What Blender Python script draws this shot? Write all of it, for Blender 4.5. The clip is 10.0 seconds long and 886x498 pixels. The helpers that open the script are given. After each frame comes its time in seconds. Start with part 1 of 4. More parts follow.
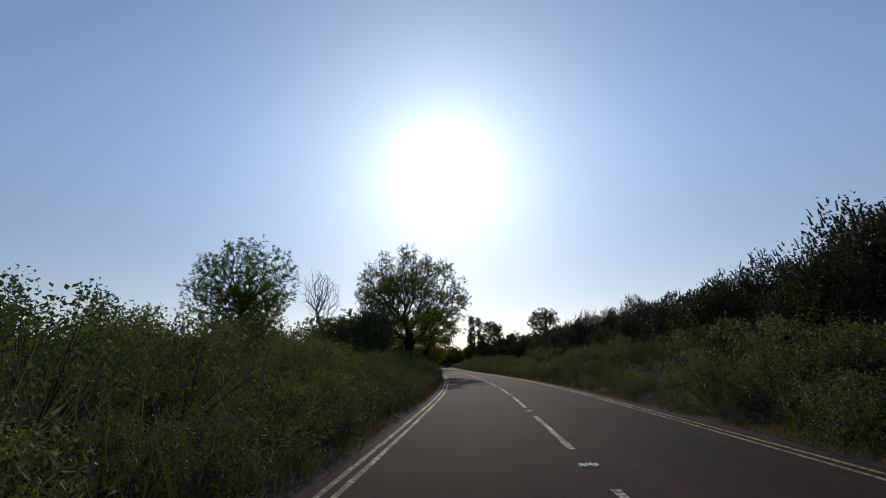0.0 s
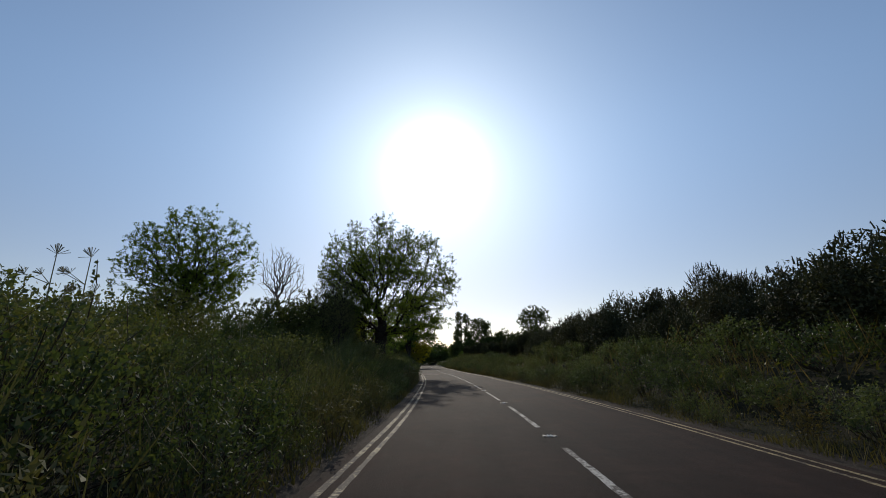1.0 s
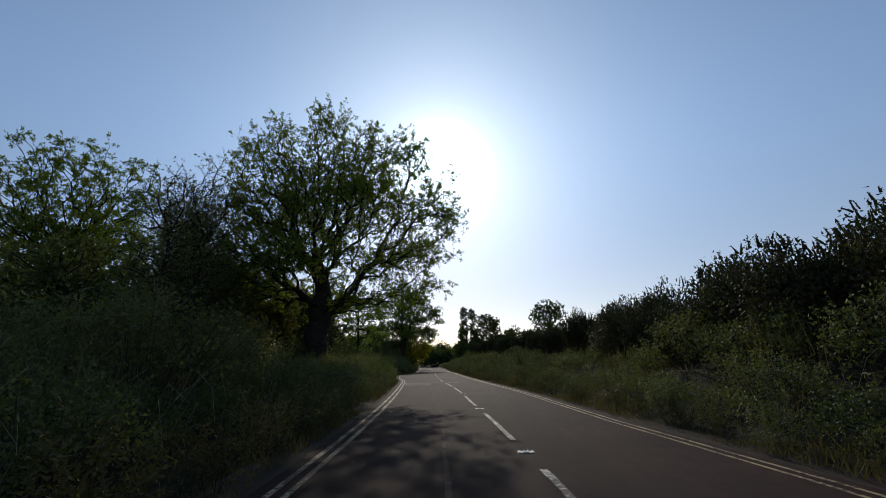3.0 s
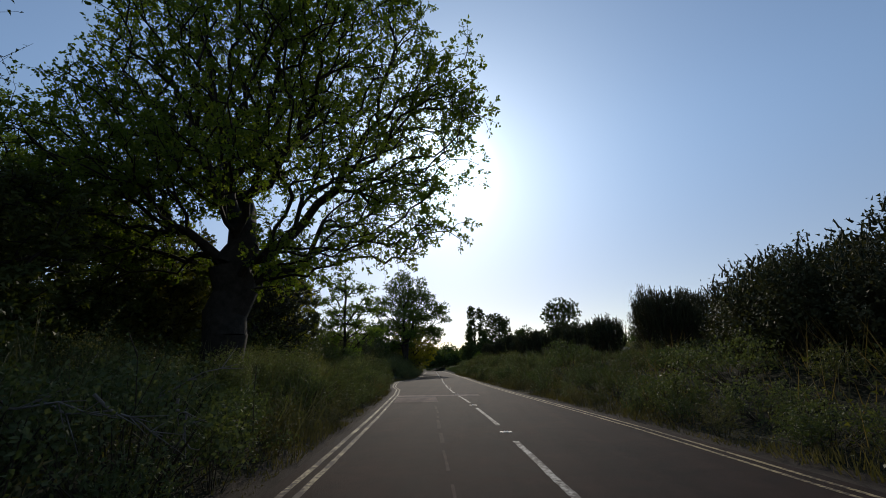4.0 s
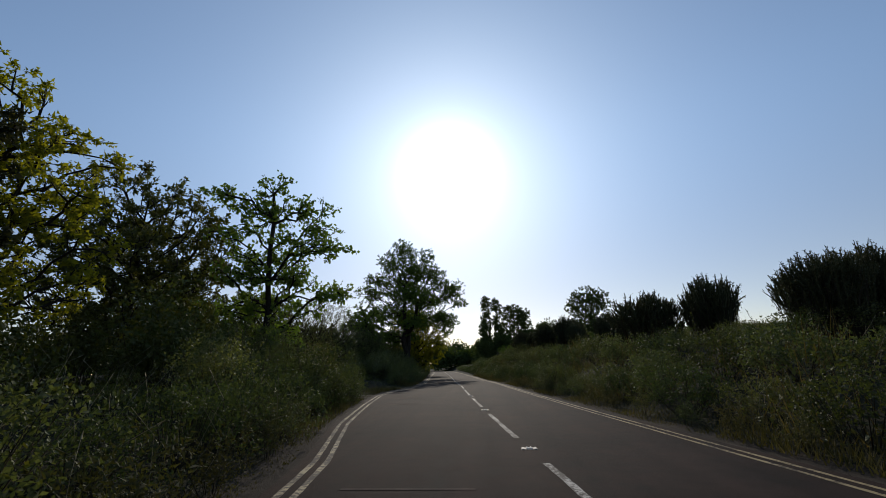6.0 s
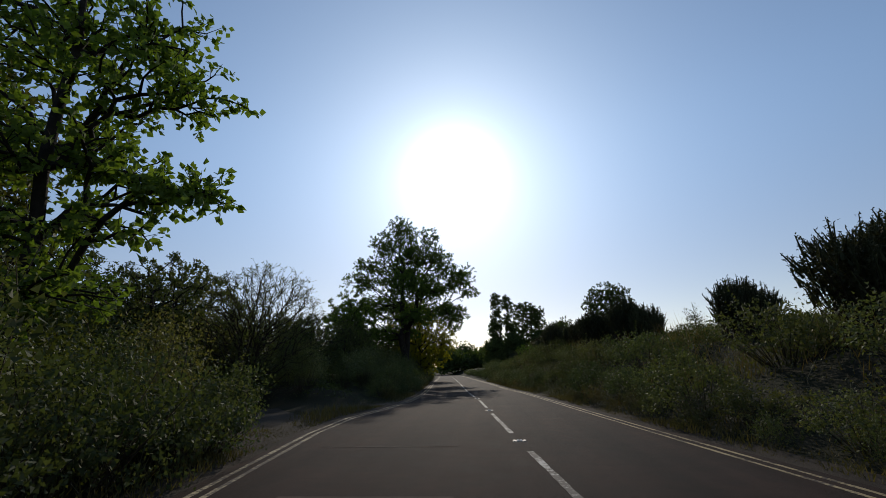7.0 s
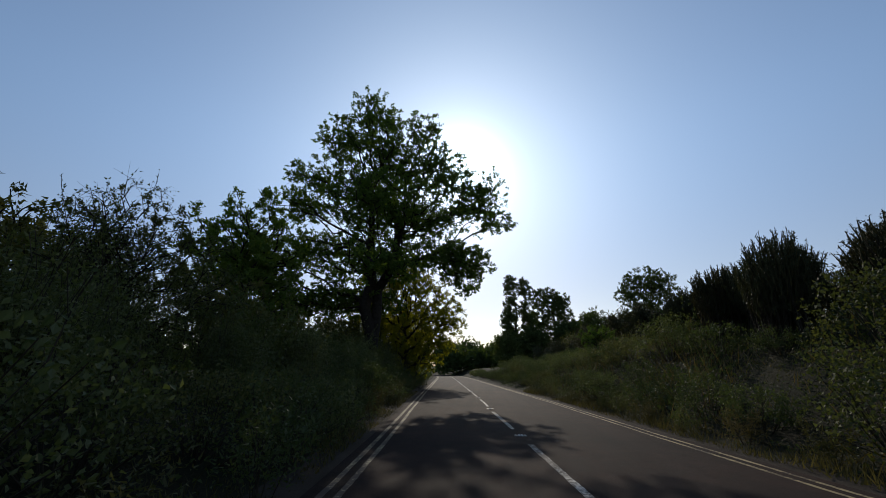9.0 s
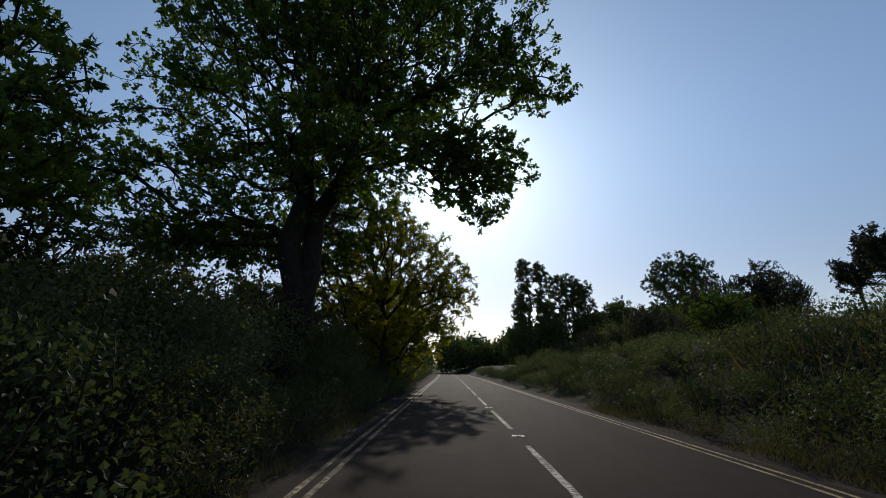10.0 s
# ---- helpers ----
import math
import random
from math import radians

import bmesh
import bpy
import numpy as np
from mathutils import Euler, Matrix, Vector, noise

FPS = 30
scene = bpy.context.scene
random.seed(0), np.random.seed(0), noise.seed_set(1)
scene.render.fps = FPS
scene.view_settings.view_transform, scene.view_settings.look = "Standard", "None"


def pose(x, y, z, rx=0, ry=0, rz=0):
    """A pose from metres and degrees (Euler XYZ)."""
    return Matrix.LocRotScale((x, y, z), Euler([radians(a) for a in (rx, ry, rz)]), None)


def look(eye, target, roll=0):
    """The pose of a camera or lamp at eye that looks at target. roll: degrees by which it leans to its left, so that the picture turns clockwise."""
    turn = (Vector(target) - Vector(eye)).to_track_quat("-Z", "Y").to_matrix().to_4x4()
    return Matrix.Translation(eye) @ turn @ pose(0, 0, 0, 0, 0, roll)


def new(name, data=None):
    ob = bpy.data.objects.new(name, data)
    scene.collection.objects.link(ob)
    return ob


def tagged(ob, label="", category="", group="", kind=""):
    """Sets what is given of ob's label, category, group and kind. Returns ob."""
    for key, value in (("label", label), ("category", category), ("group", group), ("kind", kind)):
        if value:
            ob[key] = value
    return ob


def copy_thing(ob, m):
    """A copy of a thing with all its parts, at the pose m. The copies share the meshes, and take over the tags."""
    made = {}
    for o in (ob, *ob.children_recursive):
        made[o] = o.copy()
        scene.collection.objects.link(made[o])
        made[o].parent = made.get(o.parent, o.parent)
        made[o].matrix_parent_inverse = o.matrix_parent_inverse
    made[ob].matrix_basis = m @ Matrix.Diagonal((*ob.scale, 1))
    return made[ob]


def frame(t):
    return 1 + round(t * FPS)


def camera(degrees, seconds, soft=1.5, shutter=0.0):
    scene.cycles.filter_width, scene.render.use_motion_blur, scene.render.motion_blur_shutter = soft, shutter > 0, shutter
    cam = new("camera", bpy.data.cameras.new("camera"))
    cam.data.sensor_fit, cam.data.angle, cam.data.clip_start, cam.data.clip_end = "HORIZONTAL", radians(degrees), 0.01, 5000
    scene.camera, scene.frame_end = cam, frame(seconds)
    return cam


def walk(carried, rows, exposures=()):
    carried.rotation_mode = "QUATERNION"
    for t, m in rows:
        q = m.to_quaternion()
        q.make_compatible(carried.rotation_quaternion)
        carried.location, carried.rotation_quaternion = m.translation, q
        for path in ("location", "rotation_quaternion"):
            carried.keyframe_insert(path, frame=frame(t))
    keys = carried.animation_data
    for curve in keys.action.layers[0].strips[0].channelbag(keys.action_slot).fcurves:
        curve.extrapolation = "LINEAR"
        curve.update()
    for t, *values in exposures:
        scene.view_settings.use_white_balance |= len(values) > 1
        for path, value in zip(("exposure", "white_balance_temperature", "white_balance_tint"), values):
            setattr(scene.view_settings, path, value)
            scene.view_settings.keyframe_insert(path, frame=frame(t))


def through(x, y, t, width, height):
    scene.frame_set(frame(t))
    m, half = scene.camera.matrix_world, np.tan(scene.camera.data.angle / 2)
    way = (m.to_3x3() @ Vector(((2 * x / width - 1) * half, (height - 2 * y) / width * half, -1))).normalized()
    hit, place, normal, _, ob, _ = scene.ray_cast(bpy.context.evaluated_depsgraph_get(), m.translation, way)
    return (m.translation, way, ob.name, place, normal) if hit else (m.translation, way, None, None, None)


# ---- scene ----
cam = camera(92.0, 10.0, 0.75)
PATH = [
    (0, (3.467, 0.057, 1.194), (2.861, 9.689, 3.815), -1.78),
    (0.5, (3.423, 5.204, 1.194), (2.963, 14.854, 3.775), -0.82),
    (1, (3.322, 9.975, 1.194), (2.968, 19.632, 3.763), -0.39),
    (1.5, (3.290, 14.692, 1.194), (2.973, 24.348, 3.776), -0.24),
    (2, (3.322, 19.480, 1.194), (2.992, 29.135, 3.777), -0.14),
    (2.2, (3.338, 21.384, 1.194), (2.995, 31.037, 3.782), -0.19),
    (2.5, (3.310, 24.280, 1.194), (2.932, 33.931, 3.788), -0.35),
    (3, (3.172, 29.187, 1.194), (2.720, 38.831, 3.798), -0.70),
    (3.3, (3.034, 32.168, 1.194), (2.540, 41.809, 3.803), -0.92),
    (3.5, (2.903, 34.155, 1.194), (2.388, 43.795, 3.804), -1.05),
    (4, (2.448, 38.976, 1.194), (1.890, 48.596, 3.868), -1.17),
    (4.5, (1.998, 43.768, 1.194), (1.373, 53.377, 3.891), -1.21),
    (5, (1.493, 48.504, 1.194), (0.808, 58.125, 3.833), -0.91),
    (5.2, (1.291, 50.445, 1.194), (0.599, 60.070, 3.820), -0.93),
    (5.5, (0.953, 53.484, 1.194), (0.254, 63.107, 3.826), -1.07),
    (6, (0.370, 58.701, 1.194), (-0.342, 68.311, 3.866), -1.40),
    (6.3, (0.043, 61.878, 1.194), (-0.684, 71.478, 3.899), -1.54),
    (6.5, (-0.144, 64.017, 1.194), (-0.890, 73.608, 3.924), -1.57),
    (7, (-0.557, 69.538, 1.194), (-1.394, 79.115, 3.948), -1.41),
    (7.5, (-1.084, 75.291, 1.194), (-2.004, 84.860, 3.947), -1.16),
    (8, (-1.647, 81.132, 1.194), (-2.579, 90.694, 3.970), -0.52),
    (8.5, (-2.214, 86.928, 1.194), (-3.134, 96.494, 3.957), -0.32),
    (9, (-2.740, 92.723, 1.194), (-3.637, 102.297, 3.937), 0.13),
    (9.5, (-3.203, 98.836, 1.194), (-4.105, 108.412, 3.930), 0.36),
    (10, (-3.569, 105.047, 1.194), (-4.573, 114.626, 3.887), 0.66),
]
EXPOSURES = [(0.0, 0.0, 6950, 10.5), (10.0, 0.0, 6950, 10.5)]
walk(cam, [(t, look(eye, target, roll)) for t, eye, target, roll in PATH], EXPOSURES)

# ---- light ----
SUN_UP, SUN_AZ = 25.6, -3.0          # degrees above the horizon, to the right of +y
sun_way = Vector((math.sin(radians(SUN_AZ)) * math.cos(radians(SUN_UP)),
                  math.cos(radians(SUN_AZ)) * math.cos(radians(SUN_UP)), math.sin(radians(SUN_UP))))


def link(tree, a, b):
    tree.links.new(a, b)


def math_node(tree, op, a, b=None, c=None):
    n = tree.nodes.new("ShaderNodeMath")
    n.operation = op
    for i, v in enumerate((a, b, c)):
        if v is None:
            continue
        if isinstance(v, (int, float)):
            n.inputs[i].default_value = v
        else:
            link(tree, v, n.inputs[i])
    return n.outputs[0]


def build_world():
    world = bpy.data.worlds.new("summer_sky")
    scene.world = world
    world.use_nodes = True
    tree = world.node_tree
    bg, out = tree.nodes["Background"], tree.nodes["World Output"]
    sky = tree.nodes.new("ShaderNodeTexSky")
    sky.sky_type = "NISHITA"
    sky.sun_disc = False
    sky.sun_elevation = radians(SUN_UP)
    sky.sun_rotation = radians(SUN_AZ)
    sky.altitude, sky.air_density, sky.dust_density, sky.ozone_density = 50, 1.0, 0.2, 2.8
    bg.inputs[1].default_value = 0.128
    # a tint dims and greys the sky low down
    coord = tree.nodes.new("ShaderNodeTexCoord")
    axes = tree.nodes.new("ShaderNodeSeparateXYZ")
    link(tree, coord.outputs["Generated"], axes.inputs[0])
    low = tree.nodes.new("ShaderNodeMapRange")
    low.interpolation_type = "SMOOTHSTEP"
    link(tree, axes.outputs["Z"], low.inputs["Value"])
    low.inputs["From Min"].default_value, low.inputs["From Max"].default_value = 0.12, 0.52
    tint = tree.nodes.new("ShaderNodeMix")
    tint.data_type = "RGBA"
    link(tree, low.outputs[0], tint.inputs[0])
    tint.inputs[6].default_value, tint.inputs[7].default_value = (0.76, 0.66, 0.66, 1), (1, 1, 1, 1)
    dim = tree.nodes.new("ShaderNodeMix")
    dim.data_type, dim.blend_type = "RGBA", "MULTIPLY"
    dim.inputs[0].default_value = 1.0
    link(tree, sky.outputs[0], dim.inputs[6])
    link(tree, tint.outputs[2], dim.inputs[7])
    link(tree, dim.outputs[2], bg.inputs[0])
    # bright haze round the sun
    dot = tree.nodes.new("ShaderNodeVectorMath")
    dot.operation = "DOT_PRODUCT"
    link(tree, coord.outputs["Generated"], dot.inputs[0])
    dot.inputs[1].default_value = sun_way
    angle = math_node(tree, "ARCCOSINE", math_node(tree, "MINIMUM", dot.outputs["Value"], 0.99999))
    core = math_node(tree, "MULTIPLY", math_node(tree, "EXPONENT", math_node(tree, "MULTIPLY", math_node(tree, "POWER", angle, 2.0), -185.0)), 1.5)
    wide = math_node(tree, "MULTIPLY", math_node(tree, "EXPONENT", math_node(tree, "MULTIPLY", angle, -4.2)), 0.6)
    haze = tree.nodes.new("ShaderNodeBackground")
    haze.inputs[0].default_value = (0.86, 1.14, 1.34, 1)
    link(tree, math_node(tree, "ADD", core, wide), haze.inputs[1])
    add = tree.nodes.new("ShaderNodeAddShader")
    link(tree, bg.outputs[0], add.inputs[0])
    link(tree, haze.outputs[0], add.inputs[1])
    link(tree, add.outputs[0], out.inputs[0])


build_world()
lamp = bpy.data.lights.new("sun", "SUN")
lamp.energy, lamp.angle, lamp.color = 2.0, radians(0.6), (1.0, 0.93, 0.82)
new("sun", lamp).matrix_world = look(sun_way * 300, (0, 0, 0))


# ---- materials ----
def base_material(name):
    m = bpy.data.materials.new(name)
    m.use_nodes = True
    tree = m.node_tree
    return m, tree, tree.nodes["Principled BSDF"], tree.nodes["Material Output"]


def noise_node(tree, scale, detail=4.0, rough=0.6, coord="Object"):
    c = tree.nodes.new("ShaderNodeTexCoord")
    n = tree.nodes.new("ShaderNodeTexNoise")
    n.inputs["Scale"].default_value, n.inputs["Detail"].default_value, n.inputs["Roughness"].default_value = scale, detail, rough
    link(tree, c.outputs[coord], n.inputs["Vector"])
    return n.outputs["Fac"]


def ramp(tree, fac, stops):
    r = tree.nodes.new("ShaderNodeValToRGB")
    els = r.color_ramp.elements
    while len(els) < len(stops):
        els.new(0.5)
    for e, (p, c) in zip(els, stops):
        e.position, e.color = p, (*c, 1)
    link(tree, fac, r.inputs[0])
    return r.outputs[0]


def mixed(tree, fac, a, b, mode="MIX"):
    n = tree.nodes.new("ShaderNodeMix")
    n.data_type, n.blend_type = "RGBA", mode
    for sock, v in ((n.inputs[0], fac), (n.inputs[6], a), (n.inputs[7], b)):
        if isinstance(v, (int, float)):
            sock.default_value = v
        elif isinstance(v, tuple):
            sock.default_value = (*v, 1)
        else:
            link(tree, v, sock)
    return n.outputs[2]


def bump(tree, bsdf, height, strength, distance):
    b = tree.nodes.new("ShaderNodeBump")
    b.inputs["Strength"].default_value, b.inputs["Distance"].default_value = strength, distance
    link(tree, height, b.inputs["Height"])
    link(tree, b.outputs[0], bsdf.inputs["Normal"])


def leaf_material(name, dark, mid, light, through=0.4, glow=(1.5, 1.6, 0.5), rough=0.75, gloss=0.1, brown=(1.0, 1.0, 1.0)):
    """Leaves that let light through; each leaf has its own tone."""
    m, tree, bsdf, out = base_material(name)
    geo = tree.nodes.new("ShaderNodeNewGeometry")
    info = tree.nodes.new("ShaderNodeObjectInfo")
    tone = math_node(tree, "ADD", math_node(tree, "MULTIPLY", geo.outputs["Random Per Island"], 0.45), math_node(tree, "MULTIPLY", info.outputs["Random"], 0.55))
    patch = noise_node(tree, 0.9, 2.0)
    tone = math_node(tree, "ADD", math_node(tree, "MULTIPLY", tone, 0.7), math_node(tree, "MULTIPLY", patch, 0.35))
    col = ramp(tree, tone, [(0.1, dark), (0.5, mid), (0.95, light)])
    # some plants are older and browner than others
    old = ramp(tree, math_node(tree, "FRACT", math_node(tree, "MULTIPLY", info.outputs["Random"], 7.3)), [(0.45, (0, 0, 0)), (1.0, (0.8, 0.8, 0.8))])
    col = mixed(tree, old, col, mixed(tree, 1.0, col, brown, "MULTIPLY"))
    link(tree, col, bsdf.inputs["Base Color"])
    bsdf.inputs["Roughness"].default_value = rough
    bsdf.inputs["Specular IOR Level"].default_value = gloss
    tr = tree.nodes.new("ShaderNodeBsdfTranslucent")
    link(tree, mixed(tree, 1.0, col, glow, "MULTIPLY"), tr.inputs[0])
    mix = tree.nodes.new("ShaderNodeMixShader")
    mix.inputs[0].default_value = through
    link(tree, bsdf.outputs[0], mix.inputs[1])
    link(tree, tr.outputs[0], mix.inputs[2])
    link(tree, mix.outputs[0], out.inputs[0])
    return m


def bark_material(name, a, b):
    m, tree, bsdf, out = base_material(name)
    n = noise_node(tree, 6.0, 6.0, 0.7)
    link(tree, ramp(tree, n, [(0.3, a), (0.7, b)]), bsdf.inputs["Base Color"])
    bsdf.inputs["Roughness"].default_value = 0.9
    bsdf.inputs["Specular IOR Level"].default_value = 0.15
    bump(tree, bsdf, noise_node(tree, 22.0, 4.0), 0.6, 0.03)
    return m


def asphalt_material(name, a, b, shift=0.0):
    m, tree, bsdf, out = base_material(name)
    big, mid, fine = noise_node(tree, 0.35, 4.0), noise_node(tree, 3.0, 5.0), noise_node(tree, 90.0, 3.0, 0.8)
    c = tree.nodes.new("ShaderNodeTexCoord")
    stretch = tree.nodes.new("ShaderNodeMapping")
    stretch.inputs["Scale"].default_value = (1.6, 0.045, 1.0)
    link(tree, c.outputs["Object"], stretch.inputs["Vector"])
    streak = tree.nodes.new("ShaderNodeTexNoise")
    streak.inputs["Scale"].default_value, streak.inputs["Detail"].default_value = 1.0, 5.0
    link(tree, stretch.outputs[0], streak.inputs["Vector"])
    col = ramp(tree, big, [(0.3, a), (0.7, b)])
    col = mixed(tree, 0.55, col, ramp(tree, fine, [(0.32, (0.25, 0.24, 0.23)), (0.5, (0.8, 0.78, 0.76)), (0.7, (1.7, 1.6, 1.55))]), "MULTIPLY")
    col = mixed(tree, 0.75, col, ramp(tree, mid, [(0.35, (0.6, 0.6, 0.6)), (0.65, (1.25, 1.2, 1.18))]), "MULTIPLY")
    col = mixed(tree, 0.8, col, ramp(tree, streak.outputs["Fac"], [(0.32, (0.6, 0.6, 0.62)), (0.5, (1.0, 0.98, 0.97)), (0.68, (1.4, 1.34, 1.3))]), "MULTIPLY")
    link(tree, col, bsdf.inputs["Base Color"])
    link(tree, math_node(tree, "MULTIPLY_ADD", mid, 0.15, 0.78 + shift), bsdf.inputs["Roughness"])
    bsdf.inputs["Specular IOR Level"].default_value = 0.08
    bump(tree, bsdf, fine, 0.8, 0.012)
    return m


def paint_material(name, colour, worn, keep):
    """Road paint, worn down to the stone in places."""
    m, tree, bsdf, out = base_material(name)
    a, b = noise_node(tree, 14.0, 6.0, 0.75), noise_node(tree, 1.3, 3.0)
    fac = math_node(tree, "ADD", math_node(tree, "MULTIPLY", a, 0.7), math_node(tree, "MULTIPLY", b, 0.4))
    edge = ramp(tree, fac, [(keep, (0, 0, 0)), (keep + 0.1, (1, 1, 1))])
    link(tree, mixed(tree, edge, colour, worn), bsdf.inputs["Base Color"])
    bsdf.inputs["Roughness"].default_value = 0.75
    bsdf.inputs["Specular IOR Level"].default_value = 0.15
    bump(tree, bsdf, noise_node(tree, 80.0, 3.0), 0.35, 0.006)
    return m


def soil_material(name, stops, fine_scale=25.0):
    m, tree, bsdf, out = base_material(name)
    n, f = noise_node(tree, 0.8, 6.0, 0.65), noise_node(tree, fine_scale, 4.0, 0.7)
    col = mixed(tree, 0.6, ramp(tree, n, stops), ramp(tree, f, [(0.3, (0.45, 0.45, 0.45)), (0.7, (1.4, 1.35, 1.3))]), "MULTIPLY")
    link(tree, col, bsdf.inputs["Base Color"])
    bsdf.inputs["Roughness"].default_value = 0.95
    bsdf.inputs["Specular IOR Level"].default_value = 0.1
    bump(tree, bsdf, f, 0.8, 0.05)
    return m


def plain_material(name, colour, rough=0.5, metal=0.0):
    m, tree, bsdf, out = base_material(name)
    n = noise_node(tree, 30.0, 3.0)
    link(tree, mixed(tree, n, tuple(c * 0.7 for c in colour), tuple(min(1, c * 1.25) for c in colour)), bsdf.inputs["Base Color"])
    bsdf.inputs["Roughness"].default_value, bsdf.inputs["Metallic"].default_value = rough, metal
    return m


LEAF_OAK = leaf_material("oak_leaf", (0.0494, 0.0754, 0.0169), (0.0884, 0.127, 0.0273), (0.156, 0.182, 0.0416), 0.5)
LEAF_SYC = leaf_material("sycamore_leaf", (0.0488, 0.0813, 0.0243), (0.0878, 0.138, 0.0358), (0.163, 0.195, 0.0537), 0.48)
LEAF_MAPLE = leaf_material("maple_leaf", (0.052, 0.0845, 0.0195), (0.091, 0.143, 0.0325), (0.156, 0.208, 0.052))
LEAF_GORSE = leaf_material("gorse_needle", (0.0271, 0.032, 0.0172), (0.0468, 0.0517, 0.0246), (0.0801, 0.0813, 0.037), 0.15, (1.4, 1.35, 0.6), 0.65, 0.12, brown=(1.3, 1.0, 0.85))
LEAF_BRAMBLE = leaf_material("bramble_leaf", (0.0344, 0.0478, 0.0194), (0.0673, 0.0852, 0.0344), (0.158, 0.161, 0.0718), 0.32, (1.35, 1.45, 0.65), 0.65, 0.12, brown=(1.12, 0.92, 0.85))
LEAF_HAW = leaf_material("hawthorn_leaf", (0.045, 0.063, 0.021), (0.072, 0.09, 0.03), (0.127, 0.132, 0.045), 0.28, (1.5, 1.5, 0.5), 0.6, 0.16, brown=(1.25, 0.98, 0.8))
LEAF_YELLOW = leaf_material("hazel_leaf", (0.09, 0.11, 0.018), (0.17, 0.185, 0.03), (0.25, 0.24, 0.05), 0.6, (1.8, 1.6, 0.4))
LEAF_SHRUB = leaf_material("shrub_leaf", (0.0531, 0.0703, 0.0281), (0.0969, 0.114, 0.0469), (0.188, 0.184, 0.0813), 0.33, (1.5, 1.55, 0.6), 0.6, 0.18, brown=(1.12, 0.92, 0.85))
LEAF_PALE = leaf_material("sallow_leaf", (0.06, 0.07, 0.03), (0.1, 0.11, 0.05), (0.16, 0.16, 0.08), 0.35)
LEAF_FAR = leaf_material("far_leaf", (0.036, 0.054, 0.0192), (0.06, 0.084, 0.03), (0.096, 0.12, 0.042), 0.3)
LEAF_GRASS = leaf_material("grass_blade", (0.042, 0.0482, 0.0217), (0.0745, 0.0761, 0.0342), (0.171, 0.151, 0.0776), 0.25, (1.35, 1.35, 0.6), brown=(1.35, 1.0, 0.8))
BARK = bark_material("bark", (0.014, 0.012, 0.0095), (0.042, 0.035, 0.028))
BARK_PALE = bark_material("pale_bark", (0.12, 0.1, 0.085), (0.24, 0.21, 0.18))
STEM = bark_material("stem", (0.03, 0.024, 0.016), (0.075, 0.056, 0.036))
ASPHALT = asphalt_material("asphalt", (0.019, 0.0128, 0.0112), (0.041, 0.0232, 0.0178))
# pale repair asphalt; its colour also carries some gloss towards the sun
ASPHALT_PATCH = asphalt_material("patched_asphalt", (0.15, 0.114, 0.097), (0.21, 0.163, 0.14), 0.05)
# pale trench filling, with low-sun sheen put into its colour as well
ASPHALT_TRENCH_SHEEN = asphalt_material("trench_sheen", (0.22, 0.172, 0.147), (0.3, 0.238, 0.207), 0.05)
ASPHALT_NEW = asphalt_material("dark_asphalt", (0.035, 0.033, 0.032), (0.055, 0.05, 0.048), -0.05)
# worn lane joint, and the dashboard reflections painted across the lane
SCAR_AND_REFLECTION = asphalt_material("joint_and_reflection", (0.05, 0.036, 0.03), (0.1, 0.073, 0.062))
PAINT_WHITE = paint_material("white_road_paint", (0.45, 0.42, 0.37), (0.07, 0.056, 0.047), 0.475)
PAINT_FADED = paint_material("faded_yellow_paint", (0.36, 0.27, 0.14), (0.06, 0.043, 0.033), 0.52)
PAINT_YELLOW = paint_material("yellow_road_paint", (0.4, 0.32, 0.19), (0.06, 0.043, 0.033), 0.455)
SOIL = soil_material("soil", [(0.3, (0.013, 0.016, 0.007)), (0.5, (0.019, 0.02, 0.0095)), (0.7, (0.029, 0.025, 0.015))])
GRAVEL = soil_material("verge_dirt", [(0.3, (0.04, 0.032, 0.025)), (0.7, (0.078, 0.063, 0.05))], 60.0)
IRON = plain_material("cast_iron", (0.16, 0.15, 0.14), 0.6, 0.4)
RUBBER = plain_material("rubber", (0.32, 0.3, 0.28), 0.7)
LENS = plain_material("stud_lens", (0.9, 0.9, 0.85), 0.1)

# ---- the line of the road ----
KNOTS = [(-60, 3.6), (-10, 4.55), (0, 4.68), (10, 4.8), (20, 4.75), (30, 4.32), (40, 3.68), (50, 2.75), (60, 1.65), (70, 0.65), (80, -0.2), (90, -0.95),
         (100, -1.75), (110, -2.68), (120, -3.6), (130, -4.48), (140, -5.37), (150, -6.25), (170, -8.1), (190, -10.2), (210, -13.0), (230, -18.0), (260, -30.0), (300, -55.0), (420, -150.0)]
KY, KX = np.array([k[0] for k in KNOTS], float), np.array([k[1] for k in KNOTS], float)
W_LEFT, W_RIGHT = 2.77, 2.7           # centre line to edge lines


def centre(y):
    """x of the centre line at y, smooth through the knots."""
    y = np.asarray(y, float)
    g = np.gradient(KX, KY)
    i = np.clip(np.searchsorted(KY, y) - 1, 0, len(KY) - 2)
    h = KY[i + 1] - KY[i]
    s = np.clip((y - KY[i]) / h, 0, 1)
    return ((2 * s**3 - 3 * s**2 + 1) * KX[i] + (s**3 - 2 * s**2 + s) * h * g[i] + (3 * s**2 - 2 * s**3) * KX[i + 1] + (s**3 - s**2) * h * g[i + 1])


def step(a, b, v):
    s = np.clip((np.asarray(v, float) - a) / (b - a), 0, 1)
    return s * s * (3 - 2 * s)


